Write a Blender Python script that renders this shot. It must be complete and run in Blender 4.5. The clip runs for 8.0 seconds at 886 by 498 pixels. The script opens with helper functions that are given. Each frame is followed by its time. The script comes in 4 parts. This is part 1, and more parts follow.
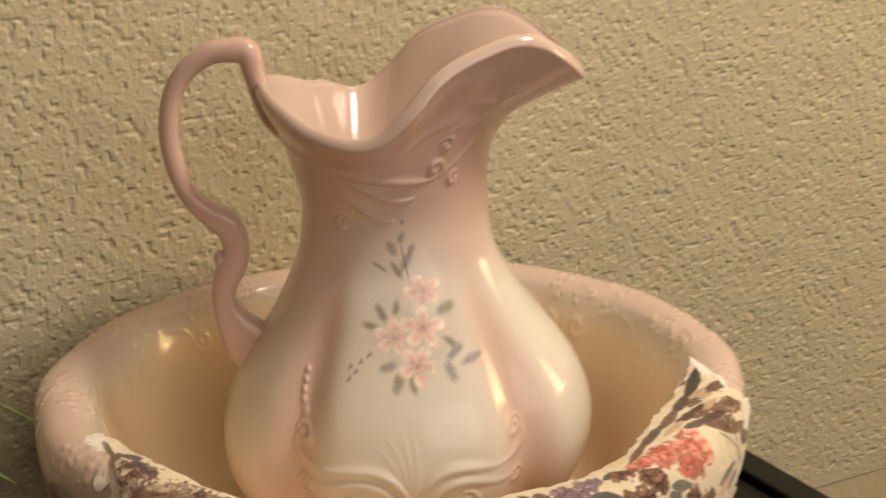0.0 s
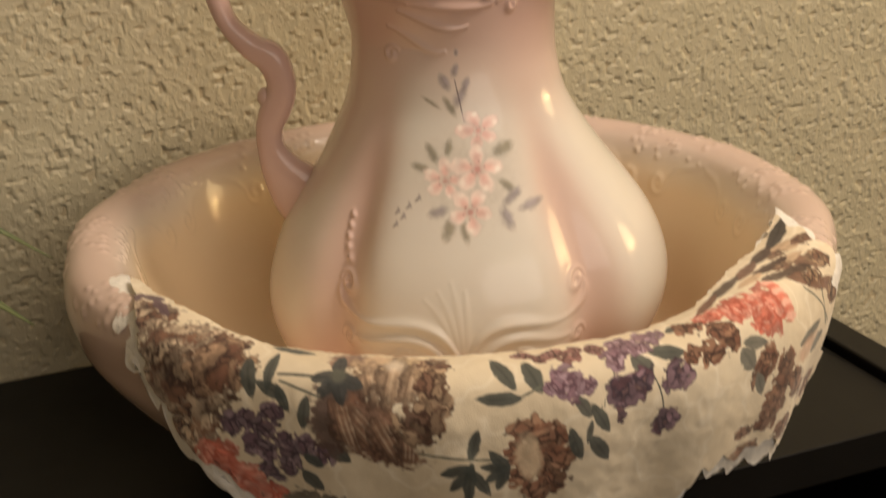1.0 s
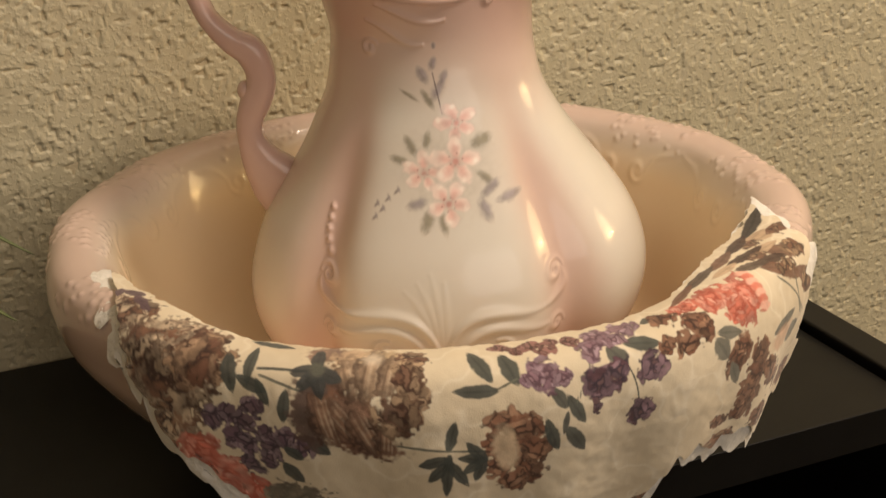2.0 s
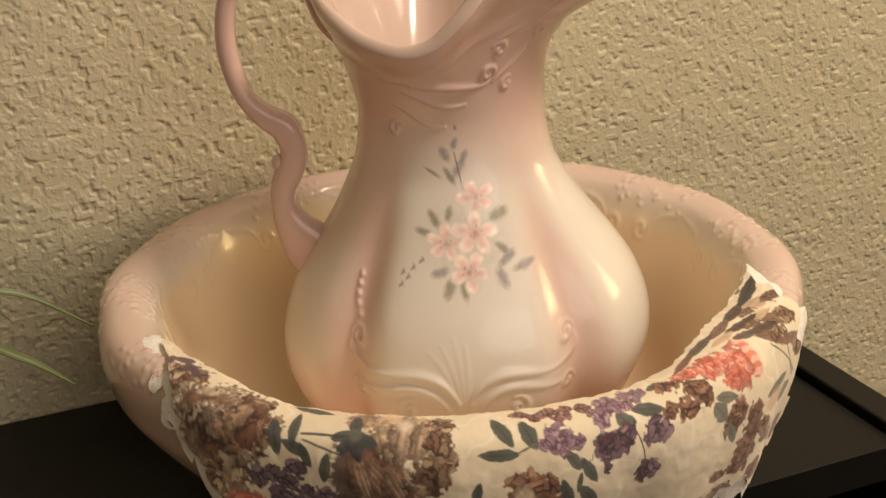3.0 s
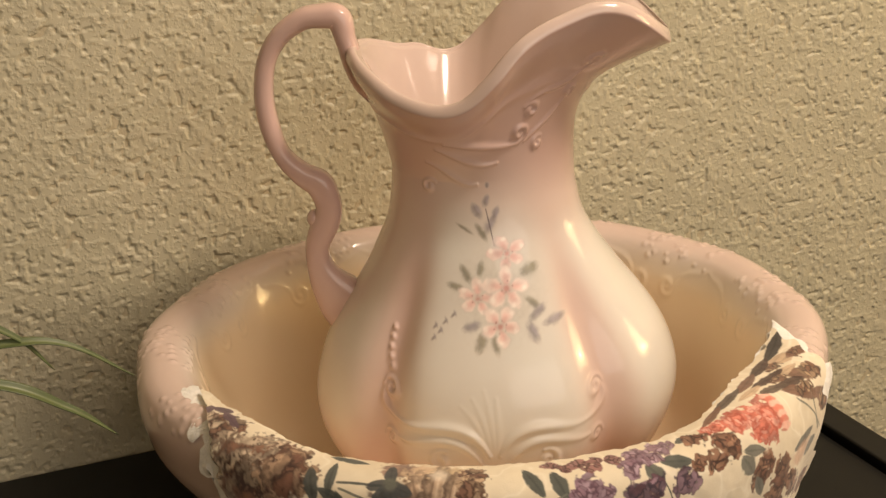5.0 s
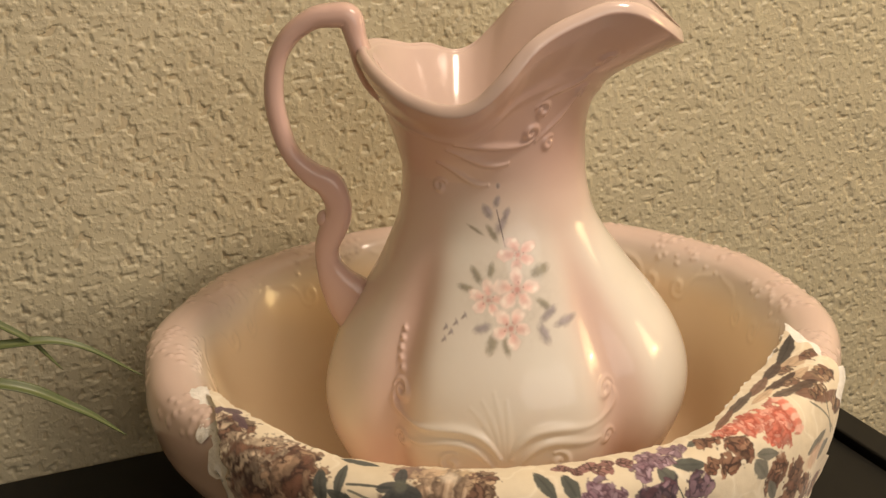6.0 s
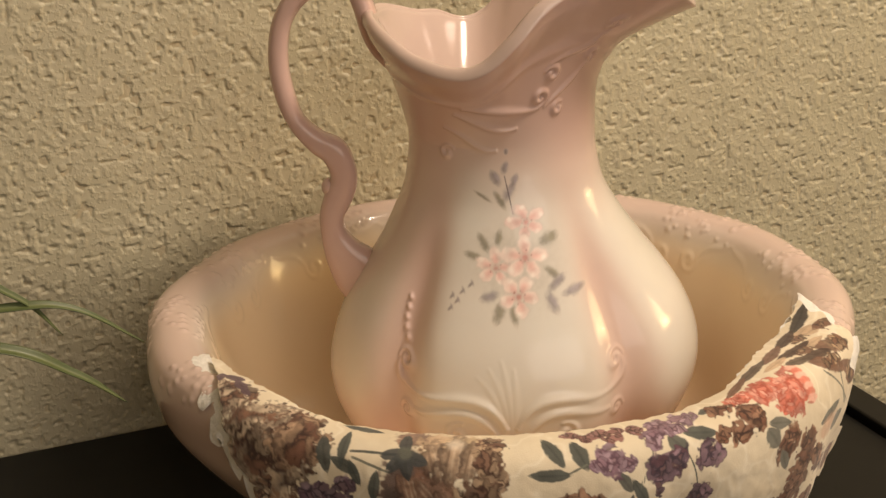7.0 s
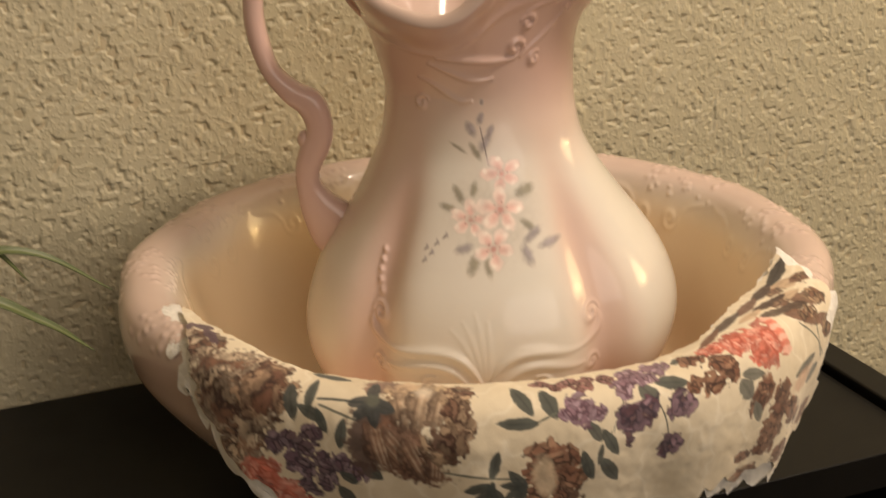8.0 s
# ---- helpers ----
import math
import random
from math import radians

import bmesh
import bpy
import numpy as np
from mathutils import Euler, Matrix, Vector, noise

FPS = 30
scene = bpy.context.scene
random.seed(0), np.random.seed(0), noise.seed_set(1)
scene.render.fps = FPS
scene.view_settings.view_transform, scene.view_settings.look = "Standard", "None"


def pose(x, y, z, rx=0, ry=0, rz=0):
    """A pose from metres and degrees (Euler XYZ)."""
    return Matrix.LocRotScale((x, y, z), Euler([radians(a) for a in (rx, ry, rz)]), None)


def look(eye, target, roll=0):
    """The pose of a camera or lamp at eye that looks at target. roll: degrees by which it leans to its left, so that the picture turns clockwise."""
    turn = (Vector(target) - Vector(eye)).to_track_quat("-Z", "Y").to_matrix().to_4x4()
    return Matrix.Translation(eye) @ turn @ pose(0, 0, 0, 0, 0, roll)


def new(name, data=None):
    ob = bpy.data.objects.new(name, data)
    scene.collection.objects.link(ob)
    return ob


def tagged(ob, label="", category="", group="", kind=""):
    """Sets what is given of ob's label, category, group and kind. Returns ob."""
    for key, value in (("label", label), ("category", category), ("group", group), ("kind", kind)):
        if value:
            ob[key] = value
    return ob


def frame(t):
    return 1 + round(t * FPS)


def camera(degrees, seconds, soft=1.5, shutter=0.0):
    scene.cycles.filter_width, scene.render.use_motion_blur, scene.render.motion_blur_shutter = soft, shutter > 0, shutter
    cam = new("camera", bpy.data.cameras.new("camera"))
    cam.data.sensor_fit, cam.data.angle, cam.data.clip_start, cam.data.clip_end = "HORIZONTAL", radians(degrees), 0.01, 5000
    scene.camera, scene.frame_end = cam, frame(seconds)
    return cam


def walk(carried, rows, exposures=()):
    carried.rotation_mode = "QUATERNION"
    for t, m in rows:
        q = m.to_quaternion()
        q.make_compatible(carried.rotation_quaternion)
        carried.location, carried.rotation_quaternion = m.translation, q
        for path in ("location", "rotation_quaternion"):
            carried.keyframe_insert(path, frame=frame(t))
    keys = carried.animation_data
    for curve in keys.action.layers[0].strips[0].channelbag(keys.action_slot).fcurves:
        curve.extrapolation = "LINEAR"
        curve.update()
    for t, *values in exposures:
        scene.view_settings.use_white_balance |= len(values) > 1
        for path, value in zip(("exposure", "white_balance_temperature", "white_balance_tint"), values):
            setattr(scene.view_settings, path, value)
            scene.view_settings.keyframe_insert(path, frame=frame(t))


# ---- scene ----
cam = camera(36.0, 8.0, shutter=0.4)
PATH = [
    (0, (-0.306, -0.872, 0.426), (0.565, 0.835, -0.148), -1.3),
    (0.5, (-0.274, -0.836, 0.395), (0.463, 0.923, -0.21), -2.3),
    (1, (-0.255, -0.839, 0.375), (0.434, 0.901, -0.329), -2.2),
    (1.2, (-0.25, -0.844, 0.37), (0.426, 0.89, -0.363), -2.3),
    (2.3, (-0.251, -0.845, 0.401), (0.451, 0.878, -0.332), -2.7),
    (2.5, (-0.256, -0.851, 0.417), (0.446, 0.873, -0.314), -2.8),
    (3, (-0.277, -0.88, 0.438), (0.423, 0.844, -0.297), -2.6),
    (3.5, (-0.282, -0.882, 0.455), (0.422, 0.852, -0.251), -2.5),
    (4, (-0.285, -0.888, 0.453), (0.421, 0.862, -0.21), -2.5),
    (4.5, (-0.286, -0.89, 0.448), (0.422, 0.861, -0.209), -2.4),
    (5, (-0.29, -0.893, 0.442), (0.399, 0.868, -0.21), -2.5),
    (5.2, (-0.291, -0.892, 0.442), (0.399, 0.871, -0.206), -2.5),
    (6.5, (-0.29, -0.885, 0.432), (0.384, 0.882, -0.218), -2.3),
    (7, (-0.288, -0.881, 0.423), (0.381, 0.885, -0.236), -2.3),
    (7.5, (-0.292, -0.882, 0.423), (0.37, 0.888, -0.233), -2.2),
    (8, (-0.274, -0.884, 0.405), (0.388, 0.875, -0.28), -2.0),
]
walk(cam, [(t, look(e, g, r)) for t, e, g, r in PATH], [(0, -0.1), (0.6, -0.16), (1.2, -0.16), (2.5, -0.09), (3.6, 0.0), (5.0, 0.0), (6.5, -0.06), (8.0, -0.08)])

# ---- world and lamps ----
world = bpy.data.worlds.new("world")
scene.world = world
world.use_nodes = True
wbg = world.node_tree.nodes["Background"]
wbg.inputs["Color"].default_value = (1.0, 0.85, 0.65, 1)
wbg.inputs["Strength"].default_value = 0.055


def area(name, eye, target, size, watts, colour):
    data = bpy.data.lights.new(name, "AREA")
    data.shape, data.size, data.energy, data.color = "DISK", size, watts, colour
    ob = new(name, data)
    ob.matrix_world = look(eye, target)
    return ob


# ceiling lamp over the room, an added pale fill across it, an added warm fill at the wall's far end and a chain of
# small warm bulbs far along the wall
area("ceiling_light", (0.78, -0.87, 1.50), (0.0, -0.15, 0.1), 0.40, 26.5, (1.0, 0.81, 0.63))
# added pale fill that lifts the front surfaces; no such source is known
area("front_fill_light", (0.18, -2.40, 1.05), (0.0, -0.2, 0.15), 1.8, 18.0, (1.0, 0.87, 0.76))
# added warm fill: spreads the bulbs' light more softly, no lamp known there
area("side_fill_light", (1.60, -0.42, 0.48), (0.0, -0.18, 0.12), 0.44, 3.4, (1.0, 0.68, 0.32))
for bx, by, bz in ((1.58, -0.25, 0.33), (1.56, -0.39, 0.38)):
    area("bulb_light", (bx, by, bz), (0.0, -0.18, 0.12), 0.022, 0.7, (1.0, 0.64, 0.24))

# ---- materials ----
def mat(name):
    m = bpy.data.materials.new(name)
    m.use_nodes = True
    nt = m.node_tree
    return m, nt, nt.nodes["Principled BSDF"]


def node(nt, kind, **inputs):
    n = nt.nodes.new(kind)
    for k, v in inputs.items():
        n.inputs[k.replace("_", " ")].default_value = v
    return n


def ramp(nt, source, stops):
    r = nt.nodes.new("ShaderNodeValToRGB")
    els = r.color_ramp.elements
    while len(els) < len(stops):
        els.new(0.5)
    for e, (p, c) in zip(els, stops):
        e.position, e.color = p, (*c, 1) if len(c) == 3 else c
    nt.links.new(source, r.inputs[0])
    return r


def mixed(nt, fac, a, b, blend="MIX"):
    x = nt.nodes.new("ShaderNodeMix")
    x.data_type, x.blend_type = "RGBA", blend
    for sock, v in ((x.inputs[0], fac), (x.inputs[6], a), (x.inputs[7], b)):
        if isinstance(v, (int, float)):
            sock.default_value = v
        elif isinstance(v, tuple):
            sock.default_value = (*v, 1)
        else:
            nt.links.new(v, sock)
    return x.outputs[2]


def coords(nt, scale=1.0):
    tc, mp = nt.nodes.new("ShaderNodeTexCoord"), nt.nodes.new("ShaderNodeMapping")
    mp.inputs["Scale"].default_value = (scale,) * 3 if isinstance(scale, (int, float)) else scale
    nt.links.new(tc.outputs["Object"], mp.inputs[0])
    return mp.outputs[0]


def noise_tex(nt, vec, scale, detail=4.0, rough=0.5):
    n = node(nt, "ShaderNodeTexNoise", Scale=scale, Detail=detail, Roughness=rough)
    nt.links.new(vec, n.inputs["Vector"])
    return n.outputs[0]


def bump(nt, bsdf, height, strength, distance, normal=None):
    b = node(nt, "ShaderNodeBump", Strength=strength, Distance=distance)
    nt.links.new(height, b.inputs["Height"])
    if normal:
        nt.links.new(normal, b.inputs["Normal"])
    nt.links.new(b.outputs[0], bsdf.inputs["Normal"])
    return b.outputs[0]


def attr(nt, name, out="Fac"):
    a = nt.nodes.new("ShaderNodeAttribute")
    a.attribute_name = name
    return a.outputs[out]


# wall: painted sand-and-splatter plaster
WALL, nt, b = mat("textured_wall_paint")
v = coords(nt)
c = mixed(nt, noise_tex(nt, v, 2.5, 3), (0.46, 0.42, 0.29), (0.53, 0.48, 0.34))
c = mixed(nt, ramp(nt, noise_tex(nt, v, 60, 5), [(0.35, (0, 0, 0)), (0.75, (1, 1, 1))]).outputs[0], c, (0.49, 0.45, 0.31))
nt.links.new(c, b.inputs["Base Color"])
b.inputs["Roughness"].default_value = 0.48
h1 = ramp(nt, noise_tex(nt, v, 420, 1, 0.4), [(0.50, (0, 0, 0)), (0.70, (1, 1, 1))]).outputs[0]
n1 = bump(nt, b, h1, 0.32, 0.0010)
bump(nt, b, noise_tex(nt, v, 1100, 2), 0.12, 0.0006, n1)

# plain painted wall and ceiling of the rest of the room
PLAIN, nt, b = mat("plain_wall_paint")
v = coords(nt)
nt.links.new(mixed(nt, noise_tex(nt, v, 3, 4), (0.44, 0.38, 0.25), (0.52, 0.45, 0.30)), b.inputs["Base Color"])
b.inputs["Roughness"].default_value = 0.7
bump(nt, b, noise_tex(nt, v, 160, 3), 0.4, 0.003)

CEILING, nt, b = mat("ceiling_paint")
v = coords(nt)
nt.links.new(mixed(nt, noise_tex(nt, v, 3, 4), (0.62, 0.58, 0.50), (0.70, 0.66, 0.58)), b.inputs["Base Color"])
b.inputs["Roughness"].default_value = 0.8
bump(nt, b, noise_tex(nt, v, 140, 3), 0.4, 0.003)

CARPET, nt, b = mat("carpet")
v = coords(nt)
nt.links.new(mixed(nt, noise_tex(nt, v, 300, 4), (0.07, 0.055, 0.04), (0.16, 0.13, 0.09)), b.inputs["Base Color"])
b.inputs["Roughness"].default_value = 0.95
bump(nt, b, noise_tex(nt, v, 500, 3), 0.8, 0.004)

# black laminate of the cabinet
BLACK, nt, b = mat("black_laminate")
v = coords(nt)
n1 = noise_tex(nt, v, 25, 6)
nt.links.new(mixed(nt, n1, (0.004, 0.004, 0.0038), (0.008, 0.0075, 0.007)), b.inputs["Base Color"])
nt.links.new(ramp(nt, n1, [(0.3, (0.34,) * 3), (0.8, (0.46,) * 3)]).outputs[0], b.inputs["Roughness"])
b.inputs["Specular IOR Level"].default_value = 0.2
bump(nt, b, noise_tex(nt, v, 700, 3), 0.12, 0.0004)

# glazed ceramic: white with airbrushed pink by the attribute "blush"
GLAZE, nt, b = mat("pink_white_glaze")
v = coords(nt)
bl = nt.nodes.new("ShaderNodeMath")
bl.operation = "MULTIPLY_ADD"
nt.links.new(noise_tex(nt, v, 40, 5), bl.inputs[0])
bl.inputs[1].default_value = 0.16
nt.links.new(attr(nt, "blush"), bl.inputs[2])
c = ramp(nt, bl.outputs[0], [(0.08, (0.69, 0.665, 0.60)), (0.5, (0.64, 0.51, 0.445)), (0.95, (0.60, 0.42, 0.365))]).outputs[0]
c = mixed(nt, attr(nt, "cream"), c, mixed(nt, noise_tex(nt, v, 9, 4), (0.86, 0.69, 0.46), (0.90, 0.74, 0.52)))
c = mixed(nt, attr(nt, "paint_a"), c, attr(nt, "paint", "Color"))
nt.links.new(c, b.inputs["Base Color"])
b.inputs["Roughness"].default_value = 0.18
b.inputs["Specular IOR Level"].default_value = 0.3
b.inputs["Coat Weight"].default_value = 0.32
b.inputs["Coat Roughness"].default_value = 0.03
b.inputs["Subsurface Weight"].default_value = 0.0
bump(nt, b, noise_tex(nt, v, 55, 3), 0.05, 0.002)

# cloth: printed colours by the attribute "print"
CLOTH, nt, b = mat("printed_cotton")
v = coords(nt)
c = attr(nt, "print", "Color")
c = mixed(nt, ramp(nt, noise_tex(nt, v, 120, 5), [(0.35, (0, 0, 0)), (0.7, (0.12,) * 3)]).outputs[0], c, (0.55, 0.45, 0.33), "MULTIPLY")
nt.links.new(c, b.inputs["Base Color"])
b.inputs["Roughness"].default_value = 0.85
b.inputs["Sheen Weight"].default_value = 0.2
wv = node(nt, "ShaderNodeTexVoronoi", Scale=1500.0)
nt.links.new(v, wv.inputs["Vector"])
n1 = bump(nt, b, wv.outputs[0], 0.15, 0.0005)
bump(nt, b, noise_tex(nt, v, 60, 3), 0.1, 0.003, n1)

BACKING, nt, b = mat("white_backing")
v = coords(nt)
nt.links.new(mixed(nt, noise_tex(nt, v, 90, 4), (0.70, 0.68, 0.62), (0.82, 0.80, 0.75)), b.inputs["Base Color"])
b.inputs["Roughness"].default_value = 0.9
bump(nt, b, noise_tex(nt, v, 120, 4), 0.6, 0.004)

# long green leaves with a pale midrib stripe
LEAF, nt, b = mat("spider_plant_leaf")
v = coords(nt)
c = ramp(nt, attr(nt, "across"), [(0.25, (0.055, 0.085, 0.022)), (0.48, (0.16, 0.19, 0.08)), (0.52, (0.16, 0.19, 0.08)), (0.75, (0.055, 0.085, 0.022))]).outputs[0]
c = mixed(nt, noise_tex(nt, v, 80, 4), c, (0.10, 0.12, 0.04))
nt.links.new(c, b.inputs["Base Color"])
b.inputs["Roughness"].default_value = 0.42

POT, nt, b = mat("dark_pot_glaze")
v = coords(nt)
nt.links.new(mixed(nt, noise_tex(nt, v, 30, 4), (0.03, 0.025, 0.02), (0.07, 0.05, 0.035)), b.inputs["Base Color"])
b.inputs["Roughness"].default_value = 0.35

SOIL, nt, b = mat("potting_soil")
v = coords(nt)
nt.links.new(mixed(nt, noise_tex(nt, v, 200, 5), (0.02, 0.014, 0.008), (0.06, 0.04, 0.025)), b.inputs["Base Color"])
b.inputs["Roughness"].default_value = 0.95
bump(nt, b, noise_tex(nt, v, 250, 4), 0.9, 0.005)


# ---- mesh helpers ----
def shade(me, smooth=True):
    me.polygons.foreach_set("use_smooth", np.full(len(me.polygons), smooth))


def part(name, bm, material, parent=None, label="", smooth=False):
    me = bpy.data.meshes.new(name)
    bmesh.ops.recalc_face_normals(bm, faces=bm.faces)
    bm.to_mesh(me)
    bm.free()
    return placed(name, me, material, parent, label, smooth)


def placed(name, me, material, parent=None, label="", smooth=True):
    me.materials.append(material)
    shade(me, smooth)
    ob = new(name, me)
    ob.parent = parent
    if label:
        ob["label"] = label
    return ob


def box(bm, x0, x1, y0, y1, z0, z1, bevel=0.0):
    made = bmesh.ops.create_cube(bm, size=1.0)["verts"]
    for q in made:
        q.co = Vector((x0 if q.co.x < 0 else x1, y0 if q.co.y < 0 else y1, z0 if q.co.z < 0 else z1))
    if bevel:
        edges = list({e for q in made for e in q.link_edges})
        bmesh.ops.bevel(bm, geom=edges, offset=bevel, segments=3, profile=0.5, affect="EDGES")


def boxes(*dims, bevel=0.0):
    bm = bmesh.new()
    for d in dims:
        box(bm, *d, bevel=bevel)
    return bm


def grid_mesh(name, P, close_u=False, close_v=False):
    """A mesh from an array of places (rows, columns, 3); close_u joins the last column to the first."""
    nv, nu = P.shape[:2]
    idx = np.arange(nv * nu).reshape(nv, nu)
    a = idx if close_u else idx[:, :-1]
    right = np.roll(idx, -1, 1) if close_u else idx[:, 1:]
    if close_v:
        up, rup = np.roll(a, -1, 0), np.roll(right, -1, 0)
    else:
        a, up, right, rup = a[:-1], a[1:], right[:-1], right[1:]
    quads = np.stack([a, right, rup, up], -1).reshape(-1, 4)
    me = bpy.data.meshes.new(name)
    me.vertices.add(nv * nu)
    me.vertices.foreach_set("co", P.reshape(-1, 3).astype(np.float32).ravel())
    me.loops.add(quads.size)
    me.loops.foreach_set("vertex_index", quads.ravel().astype(np.int32))
    me.polygons.add(len(quads))
    me.polygons.foreach_set("loop_start", np.arange(0, quads.size, 4, dtype=np.int32))
    me.polygons.foreach_set("loop_total", np.full(len(quads), 4, dtype=np.int32))
    me.update(calc_edges=True)
    me.validate()
    return me


def set_float(me, name, values):
    me.attributes.new(name, "FLOAT", "POINT").data.foreach_set("value", values.astype(np.float32).ravel())


def set_colour(me, name, values):
    rgba = np.concatenate([values.reshape(-1, 3), np.ones((values.size // 3, 1))], 1)
    me.attributes.new(name, "FLOAT_COLOR", "POINT").data.foreach_set("color", rgba.astype(np.float32).ravel())


def smooth01(x, a, b):
    t = np.clip((x - a) / (b - a), 0, 1)
    return t * t * (3 - 2 * t)


def vnoise(x, y, seed=0, octaves=3):
    """Smooth value noise in the plane, about -1 to 1."""
    rng = np.random.RandomState(seed)
    total, amp = 0, 1.0
    for o in range(octaves):
        table = rng.rand(64, 64)
        xs, ys = x * 2**o + 17.3 * o, y * 2**o + 5.1 * o
        i, j = np.floor(xs).astype(int), np.floor(ys).astype(int)
        fx, fy = xs - i, ys - j
        fx, fy = fx * fx * (3 - 2 * fx), fy * fy * (3 - 2 * fy)
        g = lambda p, q: table[p % 64, q % 64]
        total = total + amp * ((g(i, j) * (1 - fx) + g(i + 1, j) * fx) * (1 - fy) + (g(i, j + 1) * (1 - fx) + g(i + 1, j + 1) * fx) * fy - 0.5) * 2
        amp *= 0.5
    return total


def arr_interp(x, xs, ys, soft=0.0):
    """Table lookup with rounded corners."""
    if not soft:
        return np.interp(x, xs, ys)
    offs = np.linspace(-1.6, 1.6, 9)
    w = np.exp(-offs**2)
    return sum(k * np.interp(x + o * soft, xs, ys) for o, k in zip(offs, w)) / w.sum()


def spline(pts, n):
    """Catmull-Rom through the points."""
    p = np.array(pts, float)
    p = np.concatenate([2 * p[:1] - p[1:2], p, 2 * p[-1:] - p[-2:-1]])
    out = []
    for k in range(1, len(p) - 2):
        for u in np.linspace(0, 1, n, endpoint=False):
            a, b2, c2, d = p[k - 1 : k + 3]
            out.append(0.5 * (2 * b2 + (c2 - a) * u + (2 * a - 5 * b2 + 4 * c2 - d) * u * u + (3 * b2 - a - 3 * c2 + d) * u**3))
    return np.array(out + [p[-2]])


def curve_table(x, xs, ys):
    """Table lookup along a smooth curve."""
    q = spline(list(zip(xs, ys)), 60)
    return np.interp(x, q[:, 0], q[:, 1])


# ---- the room ----
FLOOR_Z, CEIL_Z = -0.76, 1.66
X0, X1, Y0 = -2.1, 2.2, -3.2

# the back wall's nearest stretch carries its plaster relief as geometry
wx, wz = np.meshgrid(np.linspace(-0.38, 0.68, 1240), np.linspace(-0.16, 0.44, 700))
warp, warq = vnoise(wx * 70, wz * 70, 3, 2), vnoise(wx * 70 + 9, wz * 70, 13, 2)
blobs = vnoise(wx * 300 + 0.3 * warp, wz * 260 + 0.3 * warq, 4, 1)
pits = vnoise(wx * 290 - 0.3 * warq, wz * 270 + 0.3 * warp, 15, 1)
relief = 0.0005 * smooth01(blobs, 0.1, 0.7) - 0.0011 * smooth01(pits, 0.40, 0.74) + 0.0004 * vnoise(wx * 32, wz * 32, 5, 2)
edge = np.minimum.reduce([wx + 0.38, 0.68 - wx, wz + 0.16, 0.44 - wz])
relief = relief * smooth01(edge, 0.0, 0.02)
wall = placed("wall_north", grid_mesh("wall_north", np.stack([wx, -0.001 - relief, wz], -1)), WALL)
tagged(wall, "tan painted wall with rough splatter plaster texture", "wall", kind="structure")
rest = part("wall_face", boxes((X0, X1, 0.0, 0.12, FLOOR_Z, CEIL_Z)), PLAIN, wall)
for nm, d in (("wall_east", (X1, X1 + 0.12, Y0, 0.12, FLOOR_Z, CEIL_Z)), ("wall_west", (X0 - 0.12, X0, Y0, 0.12, FLOOR_Z, CEIL_Z)),
              ("wall_south", (X0 - 0.12, X1 + 0.12, Y0 - 0.12, Y0, FLOOR_Z, CEIL_Z))):
    tagged(part(nm, boxes(d), PLAIN), "plain tan painted room wall", "wall", kind="structure")
tagged(part("floor", boxes((X0, X1, Y0, 0.0, FLOOR_Z - 0.1, FLOOR_Z)), CARPET), "dark brown carpeted floor", "floor", kind="structure")
tagged(part("ceiling", boxes((X0, X1, Y0, 0.0, CEIL_Z, CEIL_Z + 0.1)), CEILING), "off-white painted ceiling", "ceiling", kind="structure")

# ---- the black cabinet top ----
TX0, TX1, TY0 = -0.95, 0.262, -0.297
cabinet = tagged(new("cabinet"), "black laminate cabinet with raised edge, standing against the wall", "cabinet")
part("top_panel", boxes((TX0, TX1, TY0, -0.004, -0.024, 0.0), bevel=0.0006), BLACK, cabinet)
part("edge_rail", boxes((TX1 + 0.0025, TX1 + 0.026, TY0, -0.004, -0.03, 0.006), bevel=0.002), BLACK, cabinet, "raised black side rail")
part("side_panel", boxes((TX1 + 0.004, TX1 + 0.024, TY0 + 0.01, -0.006, FLOOR_Z, -0.0305)), BLACK, cabinet)
part("side_panel", boxes((TX0, TX0 + 0.02, TY0 + 0.01, -0.006, FLOOR_Z, -0.0245)), BLACK, cabinet)
part("back_panel", boxes((TX0 + 0.021, TX1, -0.016, -0.006, FLOOR_Z, -0.0245)), BLACK, cabinet)
for zz in (-0.36, -0.70):
    part("shelf", boxes((TX0 + 0.021, TX1, TY0 + 0.02, -0.017, zz, zz + 0.018), bevel=0.001), BLACK, cabinet)


